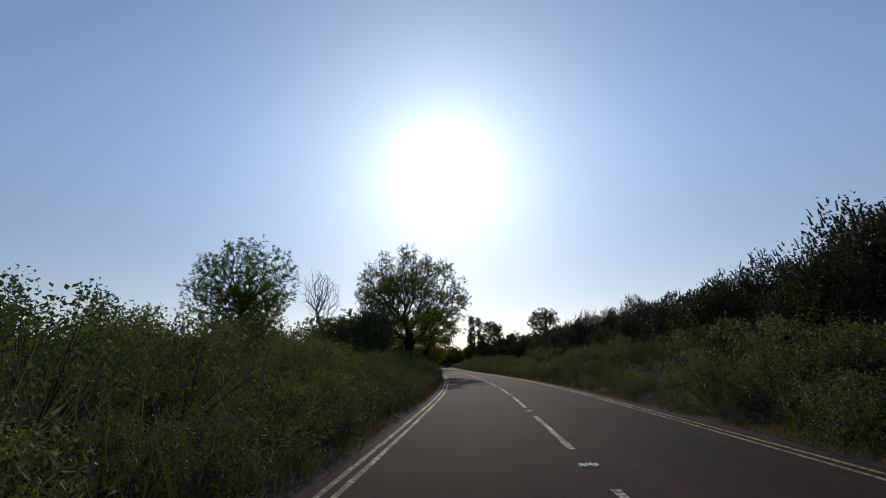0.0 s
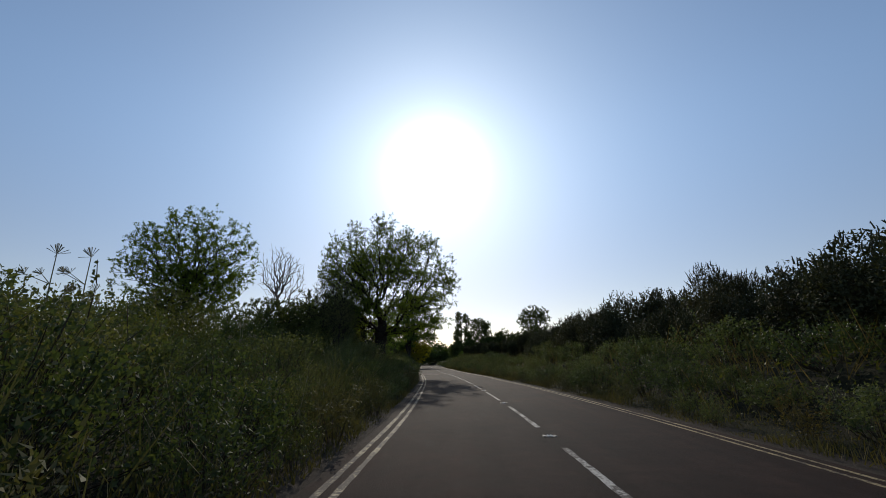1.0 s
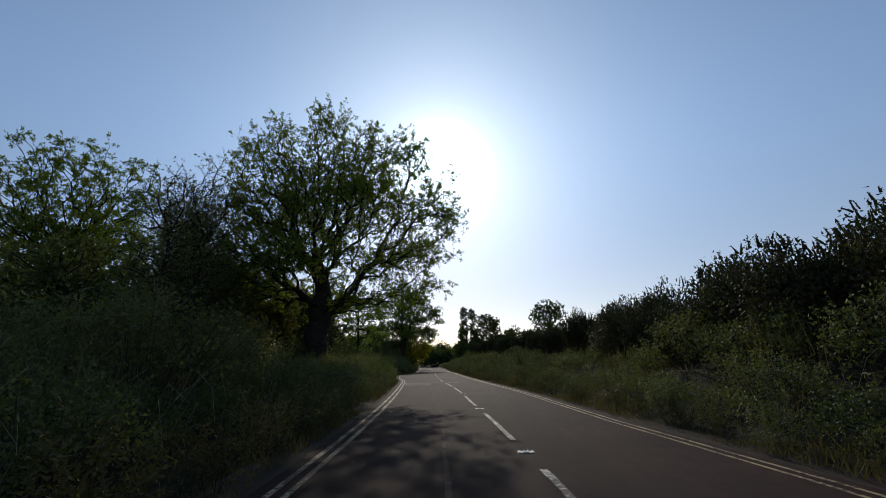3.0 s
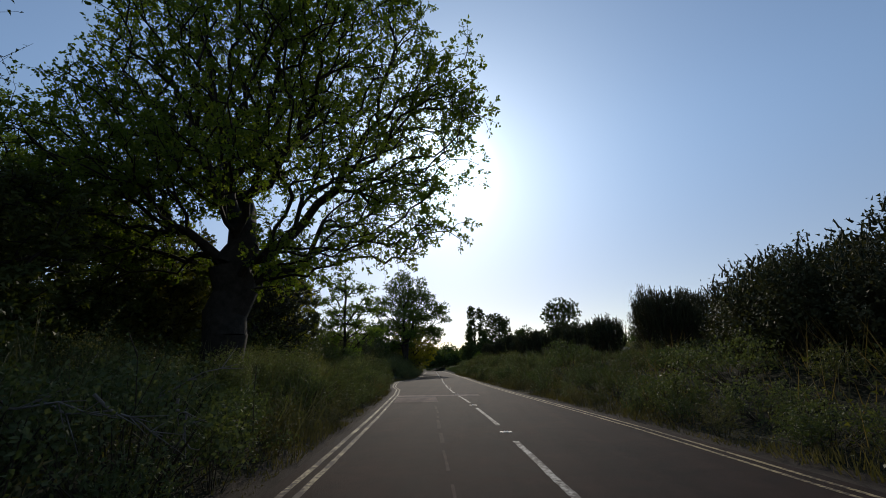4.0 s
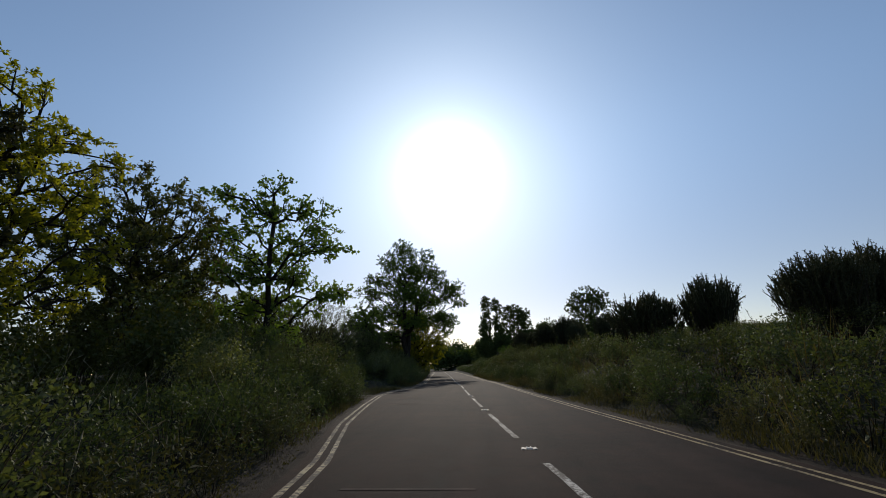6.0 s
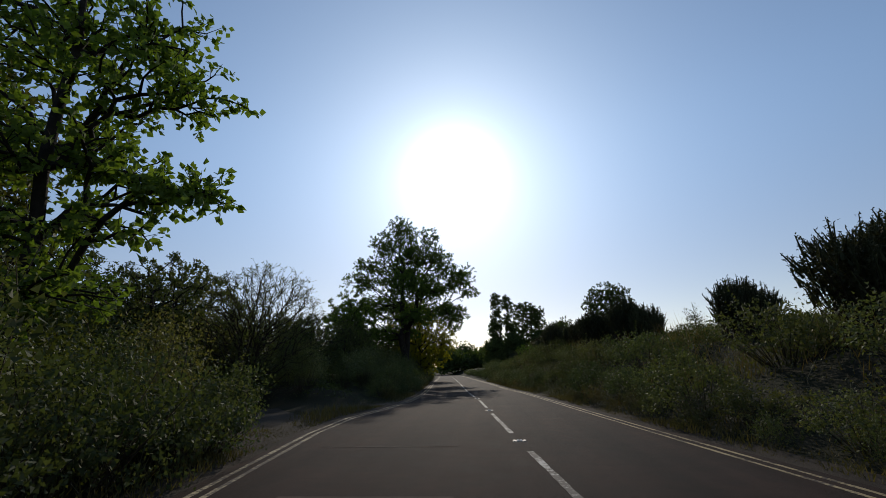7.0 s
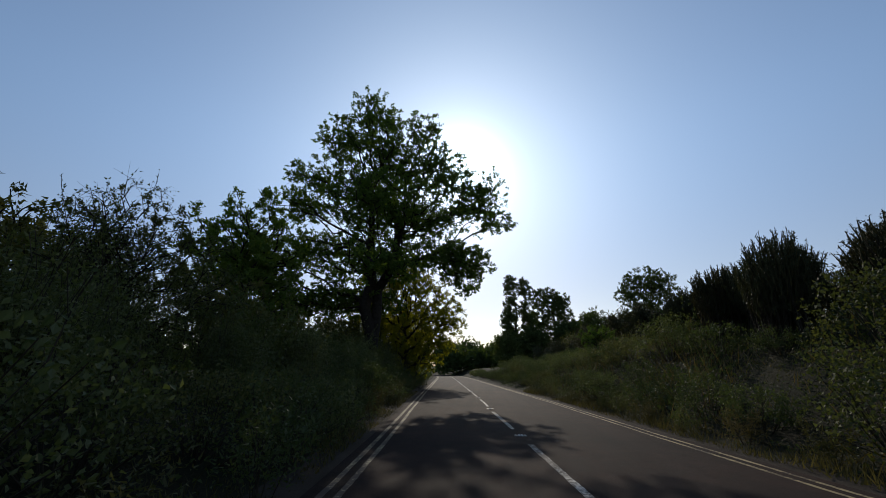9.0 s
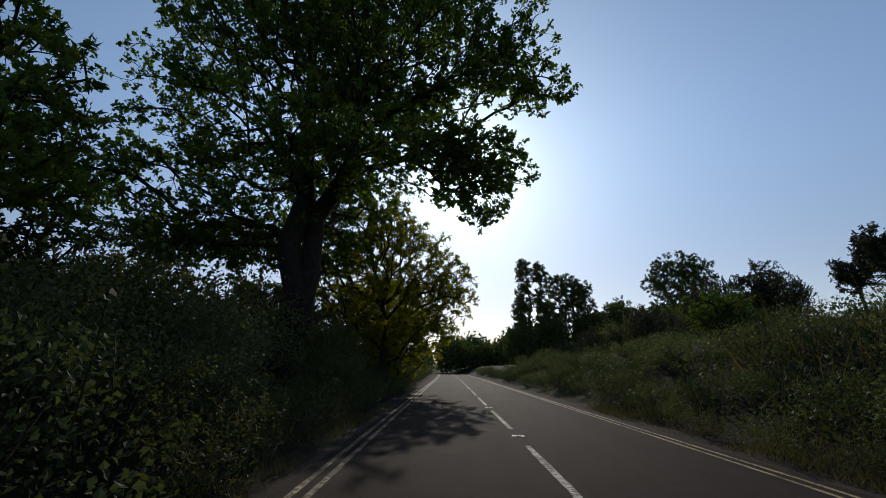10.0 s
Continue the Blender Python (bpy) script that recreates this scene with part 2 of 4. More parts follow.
PULL_IN = [(-100, 0), (60, 0), (65, 0.2), (69, 0.75), (74, 1.1), (79, 1.35), (82, 1.25), (85, 0.7), (89, 0.2), (94, 0), (500, 0)]


def left_edge(y):
    """x of the left edge line, which swings out round a pull-in."""
    return centre(y) - W_LEFT - np.interp(y, [k[0] for k in PULL_IN], [k[1] for k in PULL_IN])


def right_edge(y):
    """x of the right edge line, which was laid a little unevenly."""
    return centre(y) + W_RIGHT + np.interp(y, (34, 39, 43, 48, 94, 98, 102, 107, 111), (0, -0.2, -0.15, 0, 0, -0.22, -0.22, -0.1, 0))


def line_x(y):
    """x of the painted centre line, which wanders off the middle in places."""
    return centre(y) + np.interp(y, (44, 49, 56, 62, 89, 92, 97, 103, 107, 110, 115), (0, 0.1, 0.12, 0, 0, -0.12, -0.2, -0.17, -0.14, -0.05, 0))


def ground_z(x, y):
    """Height of the ground: a bank on the right, a low one on the left."""
    x, y = np.asarray(x, float), np.asarray(y, float)
    r, l = x - right_edge(y), left_edge(y) - x
    hill = (0.45 * step(50, 64, y) + 0.35 * step(66, 76, y) + 0.2 * step(80, 90, y)) * (1 - step(135, 170, y))
    bank = 1.4 + 0.35 * np.sin(y * 0.07) + 0.6 * hill
    z = bank * step(0.7, 5.5, r) + 0.06 * np.clip(r - 5.5, 0, 25) + 0.08 * hill * np.clip(r - 5.5, 0, 9)
    gate = step(75, 78, y) * (1 - step(87, 90, y)) * (1 - step(6, 9, l))
    z = z + (0.5 * step(0.8, 4.0, l) + 0.02 * np.clip(l - 4, 0, 40)) * (1 - gate)
    z = z + 0.12 * np.sin(x * 0.9 + y * 0.6) * step(1.0, 3.0, np.maximum(r, l))
    inside = (r < 0.35) & (l < 0.35)
    return np.where(inside, -0.06, z - 0.012)


# ---- mesh helpers ----
def mesh_from(name, verts, faces, material, smooth=False):
    """A mesh from arrays; all faces have the same number of corners."""
    me = bpy.data.meshes.new(name)
    verts, faces = np.asarray(verts, np.float32), np.asarray(faces, np.int32)
    n, k = faces.shape
    me.vertices.add(len(verts))
    me.vertices.foreach_set("co", verts.ravel())
    me.loops.add(n * k)
    me.loops.foreach_set("vertex_index", faces.ravel())
    me.polygons.add(n)
    me.polygons.foreach_set("loop_start", np.arange(0, n * k, k, dtype=np.int32))
    me.polygons.foreach_set("use_smooth", np.full(n, smooth))
    me.update(calc_edges=True)
    me.validate()
    me.materials.append(material)
    return me


def part(name, mesh, parent, label=""):
    ob = new(name, mesh)
    ob.parent = parent
    return tagged(ob, label)


def unit(v):
    return v / np.maximum(np.linalg.norm(v, axis=-1, keepdims=True), 1e-9)


def leaf_mesh(name, base, way, length, width, material, rng, curl=0.15, corners=4, face=None):
    """Small pointed leaves of four or three corners, one each at base, pointing along way, their upper sides turned to face."""
    n = len(base)
    way = unit(way)
    side = unit(np.cross(way, rng.normal(size=(n, 3)) * (1.0 if face is None else 0.55) + (0.0 if face is None else face)))
    up = np.cross(side, way)
    length = (length * rng.uniform(0.6, 1.3, n))[:, None]
    width = (width * rng.uniform(0.7, 1.25, n))[:, None]
    mid = base + way * length * (0.5 if corners == 4 else 0.2)
    a, b = mid + side * width * 0.5 + up * length * curl, mid - side * width * 0.5 + up * length * curl
    tip = base + way * length
    v = np.stack([base, a, tip, b] if corners == 4 else [a, tip, b], 1)
    return mesh_from(name, v.reshape(-1, 3), np.arange(corners * n).reshape(n, corners), material)


def tubes(a, b, ra, rb, sides):
    """Corners and faces of tapered tubes from points a to points b."""
    n = len(a)
    d = unit(b - a)
    ref = np.where(np.abs(d[:, 2:3]) > 0.9, np.array([[1.0, 0, 0]]), np.array([[0, 0, 1.0]]))
    u = unit(np.cross(d, ref))
    w = np.cross(d, u)
    ang = np.arange(sides) * 2 * np.pi / sides
    ring = np.cos(ang)[None, :, None] * u[:, None] + np.sin(ang)[None, :, None] * w[:, None]
    v = np.concatenate([a[:, None] + ring * ra[:, None, None], b[:, None] + ring * rb[:, None, None]], 1)
    i = np.arange(sides)
    j = (i + 1) % sides
    f = np.stack([i, j, j + sides, i + sides], 1)[None] + (np.arange(n) * 2 * sides)[:, None, None]
    return v.reshape(-1, 3), f.reshape(-1, 4)


def tubes_mesh(name, a, b, ra, rb, material, sides=5):
    v, f = tubes(a, b, ra, rb, sides)
    return mesh_from(name, v, f, material, True)


def skeleton_of(stem, targets, rng, thrift=0.55, fork=()):
    """Grow boughs from the points of the stem to every target, short and yet straight from the root; returns nodes, parents, tips."""
    parents = [-1] + list(range(len(stem) - 1))
    if len(fork):
        parents += [1] + list(range(len(stem), len(stem) + len(fork) - 1))
        stem = list(stem) + list(fork)
    arr = np.zeros((len(stem) + len(targets) * 4, 3))
    way = np.zeros(len(arr))
    arr[:len(stem)] = stem
    for i in range(1, len(stem)):
        way[i] = way[parents[i]] + 0.6 * np.linalg.norm(arr[i] - arr[parents[i]])
    count = len(stem)
    order = np.argsort(np.linalg.norm(targets - np.array(stem[len(stem) // 2]), axis=1))
    tips = []
    for k in order:
        p = targets[k]
        have = arr[:count]
        dist = np.linalg.norm(have - p, axis=1)
        q = int(np.argmin(dist + thrift * way[:count] + 0.8 * np.maximum(0, have[:, 2] - p[2] - 0.3)))
        d, start, last = dist[q], arr[q].copy(), q
        steps = 4 if d > 2.5 else 3 if d > 1.2 else 1 if d < 0.4 else 2
        sag = rng.normal(size=3) * 0.05 * d + np.array([0, 0, 0.06 * d])
        for s in range(1, steps + 1):
            f = s / steps
            arr[count] = start * (1 - f) + p * f + (sag * 4 * f * (1 - f) + rng.normal(size=3) * 0.035 * d if s < steps else 0)
            way[count] = way[last] + np.linalg.norm(arr[count] - arr[last])
            parents.append(last)
            last = count
            count += 1
        tips.append(last)
    return arr[:count], np.array(parents[:count]), np.array(tips), order


def wood_mesh(name, nodes, parents, tip_r, base_r, material, power=2.3, sides=5, stem_count=8):
    """Tubes along the boughs, thick where they carry much."""
    load = np.full(len(nodes), tip_r**power)
    for i in range(len(nodes) - 1, 0, -1):
        if parents[i] >= 0:
            load[parents[i]] += load[i]
    r = load ** (1 / power)
    r = np.minimum(r * (base_r / r[0]) ** step(0.2, 1.0, r / r[0]), base_r)
    i = np.array([k for k in range(1, len(nodes)) if parents[k] >= 0])
    p = parents[i]
    rp = np.where(i < stem_count, r[p], np.minimum(r[p], r[i] * 1.5))
    rp[0] *= 1.3                      # the foot of the trunk spreads
    thick = r[i] > 0.07
    a, b = nodes[p], nodes[i]
    # thick boughs are rounder and run on a little into the next length
    v, f = tubes(a[~thick], b[~thick], rp[~thick], r[i][~thick], sides)
    w, g = tubes(a[thick], (b + unit(b - a) * r[i][:, None] * 0.3)[thick], rp[thick], r[i][thick], 12)
    return mesh_from(name, np.concatenate([v, w]), np.concatenate([f, g + len(v)]), material, True)


def crown_points(rng, n, centre_at, radii, shell=0.55, lumps=6, lump=0.3, flat=-1.0, taper=0.0):
    """Points in a lumpy egg, more of them near its skin; taper narrows the top and, less, the foot."""
    way = unit(rng.normal(size=(n * 2, 3)))
    way = way[way[:, 2] > flat][:n]
    bumps = unit(rng.normal(size=(lumps, 3)))
    near = np.max(np.clip(way @ bumps.T, 0, 1) ** 5, axis=1)
    reach = 1 - lump * (1 - near)
    off = way * (rng.uniform(0, 1, len(way)) ** shell * reach)[:, None]
    off[:, :2] *= (1 - taper * np.clip(off[:, 2], 0, 1) - 0.4 * taper * np.clip(-off[:, 2], 0, 1))[:, None]
    return np.array(centre_at) + off * np.array(radii)


def lobe_points(rng, n, lobes, shell):
    """Points in the lobes of a crown: each lobe has a place, a reach to the side and a reach upwards."""
    a = np.array(lobes, float)
    a[:, 3:] *= 1.28
    share = (a[:, 3] ** 2 * a[:, 4]) ** 0.75
    k = rng.choice(len(a), n, p=share / share.sum())
    off = unit(rng.normal(size=(n, 3))) * (rng.uniform(0, 1, n) ** shell)[:, None]
    return a[k, :3] + off * a[k][:, [3, 3, 4]]


def tree(name, label, at, height, radius, clumps, leaves, leaf, leaf_mat, seed, trunk=0.25, low=0.3, bark=None, spread=0.55, lump=0.28, category="tree",
         lean=(0, 0), shell=0.5, droop=0.0, aspect=0.6, group="", sides=5, stem_top=0.62, tip_r=0.012, taper=0.0, twigs=3, corners=3, tuft=0.6, lobes=None, fork=None):
    """A tree with trunk, limbs and twigs under one mesh and its leaves under another."""
    rng = np.random.default_rng(seed)
    top = np.array([lean[0], lean[1], height])
    mid = top * (low + 1) / 2
    pts = crown_points(rng, clumps, mid, (radius * 1.12, radius * 1.12, height * (1 - low) / 2 * 1.04), shell, 11, lump, -1.0, taper)
    if lobes:
        pts = lobe_points(rng, clumps, lobes, shell)
    pts[:, 2] = np.maximum(pts[:, 2], height * low * 0.75)
    stem = [np.array([0, 0, -0.2])] + [np.array([lean[0] * f, lean[1] * f, height * f]) + np.array([*rng.normal(size=2) * 0.008 * height, 0]) for f in np.linspace(0.06, stem_top, 7)]
    side_stem = [] if not fork else [stem[1] + (np.array(fork) - stem[1]) * f + np.array([*rng.normal(size=2) * 0.008 * height, 0]) for f in np.linspace(0.12, 1, 6)]
    nodes, parents, tips, order = skeleton_of(stem, pts, rng, 0.55, side_stem)
    empty = tagged(new(name), label, category, group)
    part("trunk", wood_mesh("trunk", nodes, parents, tip_r, trunk, bark or BARK, sides=sides, stem_count=8 + len(side_stem)), empty)
    if leaves:
        # short twigs at every tip, with the leaves in tufts along them
        count = len(tips) * twigs
        t = np.repeat(tips, twigs)
        ahead = unit(nodes[t] - nodes[parents[t]])
        along = rng.uniform(0.0, 0.9, count)[:, None]
        start = nodes[t] * (1 - along) + nodes[parents[t]] * along
        way = unit(ahead * 0.55 + rng.normal(size=(count, 3)) * 0.55 + np.array([0, 0, 0.12 - droop]))
        reach = (spread * rng.uniform(0.6, 1.9, count))[:, None]
        end = start + way * reach
        part("twig", tubes_mesh("twig", start, end, np.full(count, tip_r * 0.8), np.full(count, tip_r * 0.35), bark or BARK, 3), empty)["kind"] = "stuff"
        k = rng.integers(0, count, leaves)
        f = rng.uniform(0.15, 1.0, leaves)[:, None] ** tuft
        base = start[k] + way[k] * reach[k] * f + rng.normal(size=(leaves, 3)) * leaf * 0.3
        turn = way[k] * 0.5 + rng.normal(size=(leaves, 3)) * 0.65 + np.array([0, 0, -0.15 - droop])
        part("crown", leaf_mesh("crown", base, turn, leaf, leaf * aspect, leaf_mat, rng, 0.15, corners), empty)
    empty.matrix_world = pose(at[0], at[1], float(ground_z(*at)))
    return empty


def bush(name, label, height, radius, clumps, leaves, leaf, leaf_mat, seed, shoot=0.0, aspect=0.55, spread=0.16, shell=0.4, stems=4, category="bush", flat=-0.15, lump=0.3, stem_mat=None, long_shoots=0, along=14, inner=0.5, spikes=False, needle=0.0, corners=3):
    """A bush with stems from the ground: leaves in clumps and, where shoot is given, along upright shoots. Built at the origin."""
    rng = np.random.default_rng(seed)
    pts = crown_points(rng, clumps, (0, 0, height * 0.35), (radius, radius, height * 0.62), shell, 7, lump, flat)
    pts[:, 2] = np.maximum(pts[:, 2], 0.08)
    empty = tagged(new(name), label, category)
    n = len(pts)
    b = pts[::5 if spikes else 4]
    a = b * np.array([0.3, 0.3, 0.0])
    ra, rb = np.full(len(b), 0.009), np.full(len(b), 0.003)
    extra_base, extra_way = [], []
    sa, sb = [], []
    spike_a, spike_b = [], []
    if shoot:
        top = np.argsort(-(pts[:, 2] + 0.5 * rng.uniform(size=n)))[:int(n * (0.45 if spikes else 0.75))]
        for k in top:
            p = pts[k]
            for _ in range(1 if spikes else 2):
                way = unit(np.array([p[0], p[1], 0]) / max(radius, 0.3) * (0.3 if spikes else 0.45) + np.array([0, 0, 1.0]) + rng.normal(size=3) * 0.25)
                l = shoot * rng.uniform(0.5, 1.3)
                s = p + rng.normal(size=3) * 0.06
                spike_a.append(s - way * l * 0.2)
                spike_b.append(s + way * l)
                f = rng.uniform(0.05, 1, along)
                extra_base.append(s + way * l * f[:, None])
                extra_way.append(way * 0.5 + rng.normal(size=(along, 3)) * 0.6)
    for _ in range(long_shoots):
        k = rng.integers(0, n)
        p = pts[k]
        way = unit(np.array([p[0], p[1], 0]) * 0.25 / radius + np.array([0, 0, 1.0]) + rng.normal(size=3) * 0.18)
        l = min(rng.uniform(0.5, 1.1) * height * 0.4, 0.9)
        bend = p + way * l * 0.6
        tip = p + way * l + rng.normal(size=3) * 0.12 * l
        sa += [p, bend]
        sb += [bend, tip]
        f = rng.uniform(0.2, 1, 16)
        extra_base.append(p + (tip - p) * f[:, None])
        extra_way.append(way * 0.5 + rng.normal(size=(16, 3)) * 0.6)
    if sa:
        a, b = np.concatenate([a, np.array(sa)]), np.concatenate([b, np.array(sb)])
        ra, rb = np.concatenate([ra, np.full(len(sa), 0.006)]), np.concatenate([rb, np.full(len(sa), 0.003)])
    part("wood", tubes_mesh("wood", a, b, ra, rb, stem_mat or STEM, 3), empty)["kind"] = "stuff"
    k = rng.integers(0, n, leaves)
    f = rng.uniform(0.2, 1.0, leaves)[:, None] ** inner
    foot = pts[k] * np.array([0.3, 0.3, 0.0])
    arch = np.array([0, 0, 0.35]) * pts[k][:, 2:3] * (4 * f * (1 - f)) * 0.6
    base = foot + (pts[k] - foot) * f + arch + np.clip(rng.normal(size=(leaves, 3)), -1.5, 1.5) * spread * (0.35 + 0.65 * f)
    way = unit(pts[k] + 1e-6) * 0.5 + rng.normal(size=(leaves, 3)) * 0.6 + np.array([0, 0, 0.1])
    if extra_base:
        base, way = np.concatenate([base] + extra_base), np.concatenate([way] + extra_way)
    base[:, 2] = np.maximum(base[:, 2], 0.03)
    if spikes:
        # dense green spikes that carry the needles
        m = len(spike_a)
        part("shoot", tubes_mesh("shoot", np.array(spike_a), np.array(spike_b), rng.uniform(0.02, 0.036, m), np.full(m, 0.008), leaf_mat, 4), empty)["kind"] = "stuff"
    if needle:
        leaf = np.where(np.arange(len(base)) < leaves, leaf, needle)
    part("foliage", leaf_mesh("foliage", base, way, leaf, leaf * aspect, leaf_mat, rng, 0.12, corners, unit(base - np.array([0, 0, height * 0.3])) * 0.7 + np.array([0, 0, 0.4])), empty)
    return empty


def old_gorse(label, half, height, seed):
    """An old gorse bush: bare leaning stems below, fans of needled plumes above, with an open foot and a flat ragged top."""
    rng = np.random.default_rng(seed)
    n = 520
    a = rng.uniform(0, 2 * np.pi, n)
    f = rng.uniform(0, 1, n) ** 0.55
    rise = 1 - rng.uniform(0, 1, n) ** 1.3 * 0.62
    reach = half * np.interp(rise, (0.3, 0.65, 0.9, 1.0), (0.7, 1.0, 0.97, 0.8)) * f
    dome = 1 - 0.2 * f**2.5 + 0.06 * np.sin(a * 3 + seed) + 0.05 * np.sin(a * 7 + f * 9)
    p = np.stack([np.cos(a) * reach, np.sin(a) * reach * 0.8, (height - 0.3) * rise * dome], -1)
    root = p * np.array([0.75, 0.75, 0.0]) + rng.normal(size=(n, 3)) * np.array([0.12, 0.12, 0])
    root[:, 2] = 0
    bend = root * 0.45 + p * 0.55 + np.stack([p[:, 0] * -0.06, p[:, 1] * -0.06, p[:, 2] * 0.02], -1) + rng.normal(size=(n, 3)) * 0.07
    empty = tagged(new("gorse_bush"), label, "bush", "gorse along the bank")
    k = np.arange(0, n, 4)
    wood_a, wood_b = np.concatenate([root[k], bend[k], bend[1::2]]), np.concatenate([bend[k], p[k], p[1::2]])
    thick = np.concatenate([rng.uniform(0.016, 0.032, len(k)), rng.uniform(0.012, 0.018, len(k)), np.full(len(bend[1::2]), 0.01)])
    part("stem", tubes_mesh("stem", wood_a, wood_b, thick, thick * 0.65, STEM, 4), empty, "bare brown gorse stems")["kind"] = "stuff"
    way = unit(np.stack([p[:, 0] / half * 0.45, p[:, 1] / half * 0.45, np.ones(n)], -1) + rng.normal(size=(n, 3)) * 0.22)
    long = (rng.uniform(0.22, 0.52, n))[:, None]
    part("shoot", tubes_mesh("shoot", p - way * 0.1, p + way * long, rng.uniform(0.022, 0.04, n), np.full(n, 0.01), LEAF_GORSE, 4), empty)["kind"] = "stuff"
    i = rng.integers(0, n, 15000)
    t = rng.uniform(-0.25, 1.0, len(i))[:, None]
    base = p[i] + way[i] * long[i] * t + rng.normal(size=(len(i), 3)) * 0.022
    turn = way[i] * 0.45 + rng.normal(size=(len(i), 3)) * 0.6
    j = rng.integers(0, n, 7000)
    core = p[j] * rng.uniform(0.72, 1.0, (len(j), 1)) + rng.normal(size=(len(j), 3)) * 0.1
    core[:, 2] = np.maximum(core[:, 2], height * 0.3)
    base, turn = np.concatenate([base, core]), np.concatenate([turn, rng.normal(size=core.shape)])
    part("foliage", leaf_mesh("foliage", base, turn, np.where(np.arange(len(base)) < 15000, 0.085, 0.12), 0.038, LEAF_GORSE, rng, 0.1, 3), empty)
    return empty


# ---- ground and road ----
def build_ground():
    xs = np.unique(np.concatenate([np.linspace(-3000, -120, 9), np.linspace(-120, -30, 10), np.arange(-30, 30.1, 0.6), np.linspace(30, 120, 10), np.linspace(120, 3000, 9)]))
    ys = np.unique(np.concatenate([np.linspace(-3000, -80, 7), np.linspace(-80, -14, 8), np.arange(-14, 170.1, 1.0), np.linspace(170, 320, 31), np.linspace(320, 3000, 12)]))
    gx, gy = np.meshgrid(xs, ys)
    # columns follow the road near it
    shift = centre(np.clip(gy, -60, 420)) * np.clip(1 - np.abs(gx) / 400, 0, 1)
    px = gx + shift
    pz = ground_z(px, np.clip(gy, -60, 420))
    nx, ny = len(xs), len(ys)
    i = (np.arange(ny - 1)[:, None] * nx + np.arange(nx - 1)[None]).ravel()
    f = np.stack([i, i + 1, i + nx + 1, i + nx], 1)
    me = mesh_from("ground", np.stack([px, gy, pz], -1).reshape(-1, 3), f, SOIL, True)
    tagged(new("ground", me), "rough grassy verge and bank beside the road", "ground", kind="structure")


def strip(name, y0, y1, x_left, x_right, z, material, dy=1.0, camber=0.0):
    ys = np.linspace(y0, y1, max(2, int(round((y1 - y0) / dy)) + 1))
    l, r = x_left(ys), x_right(ys)
    cols = 2 if not camber else 7
    rows = []
    for k in range(cols):
        f = k / (cols - 1)
        rows.append(np.stack([l * (1 - f) + r * f, ys, np.full_like(ys, z) + camber * 4 * f * (1 - f)], -1))
    v = np.stack(rows, 1)
    i = (np.arange(len(ys) - 1)[:, None] * cols + np.arange(cols - 1)[None]).ravel()
    return mesh_from(name, v.reshape(-1, 3), np.stack([i, i + 1, i + cols + 1, i + cols], 1), material)


def ragged(y):
    """Width of worn paint along the road, about 1."""
    return 0.92 + 0.12 * np.sin(y * 1.9) * np.sin(y * 0.83 + 1.0) + 0.1 * np.sin(y * 11.3 + 2 * np.sin(y * 3.7))


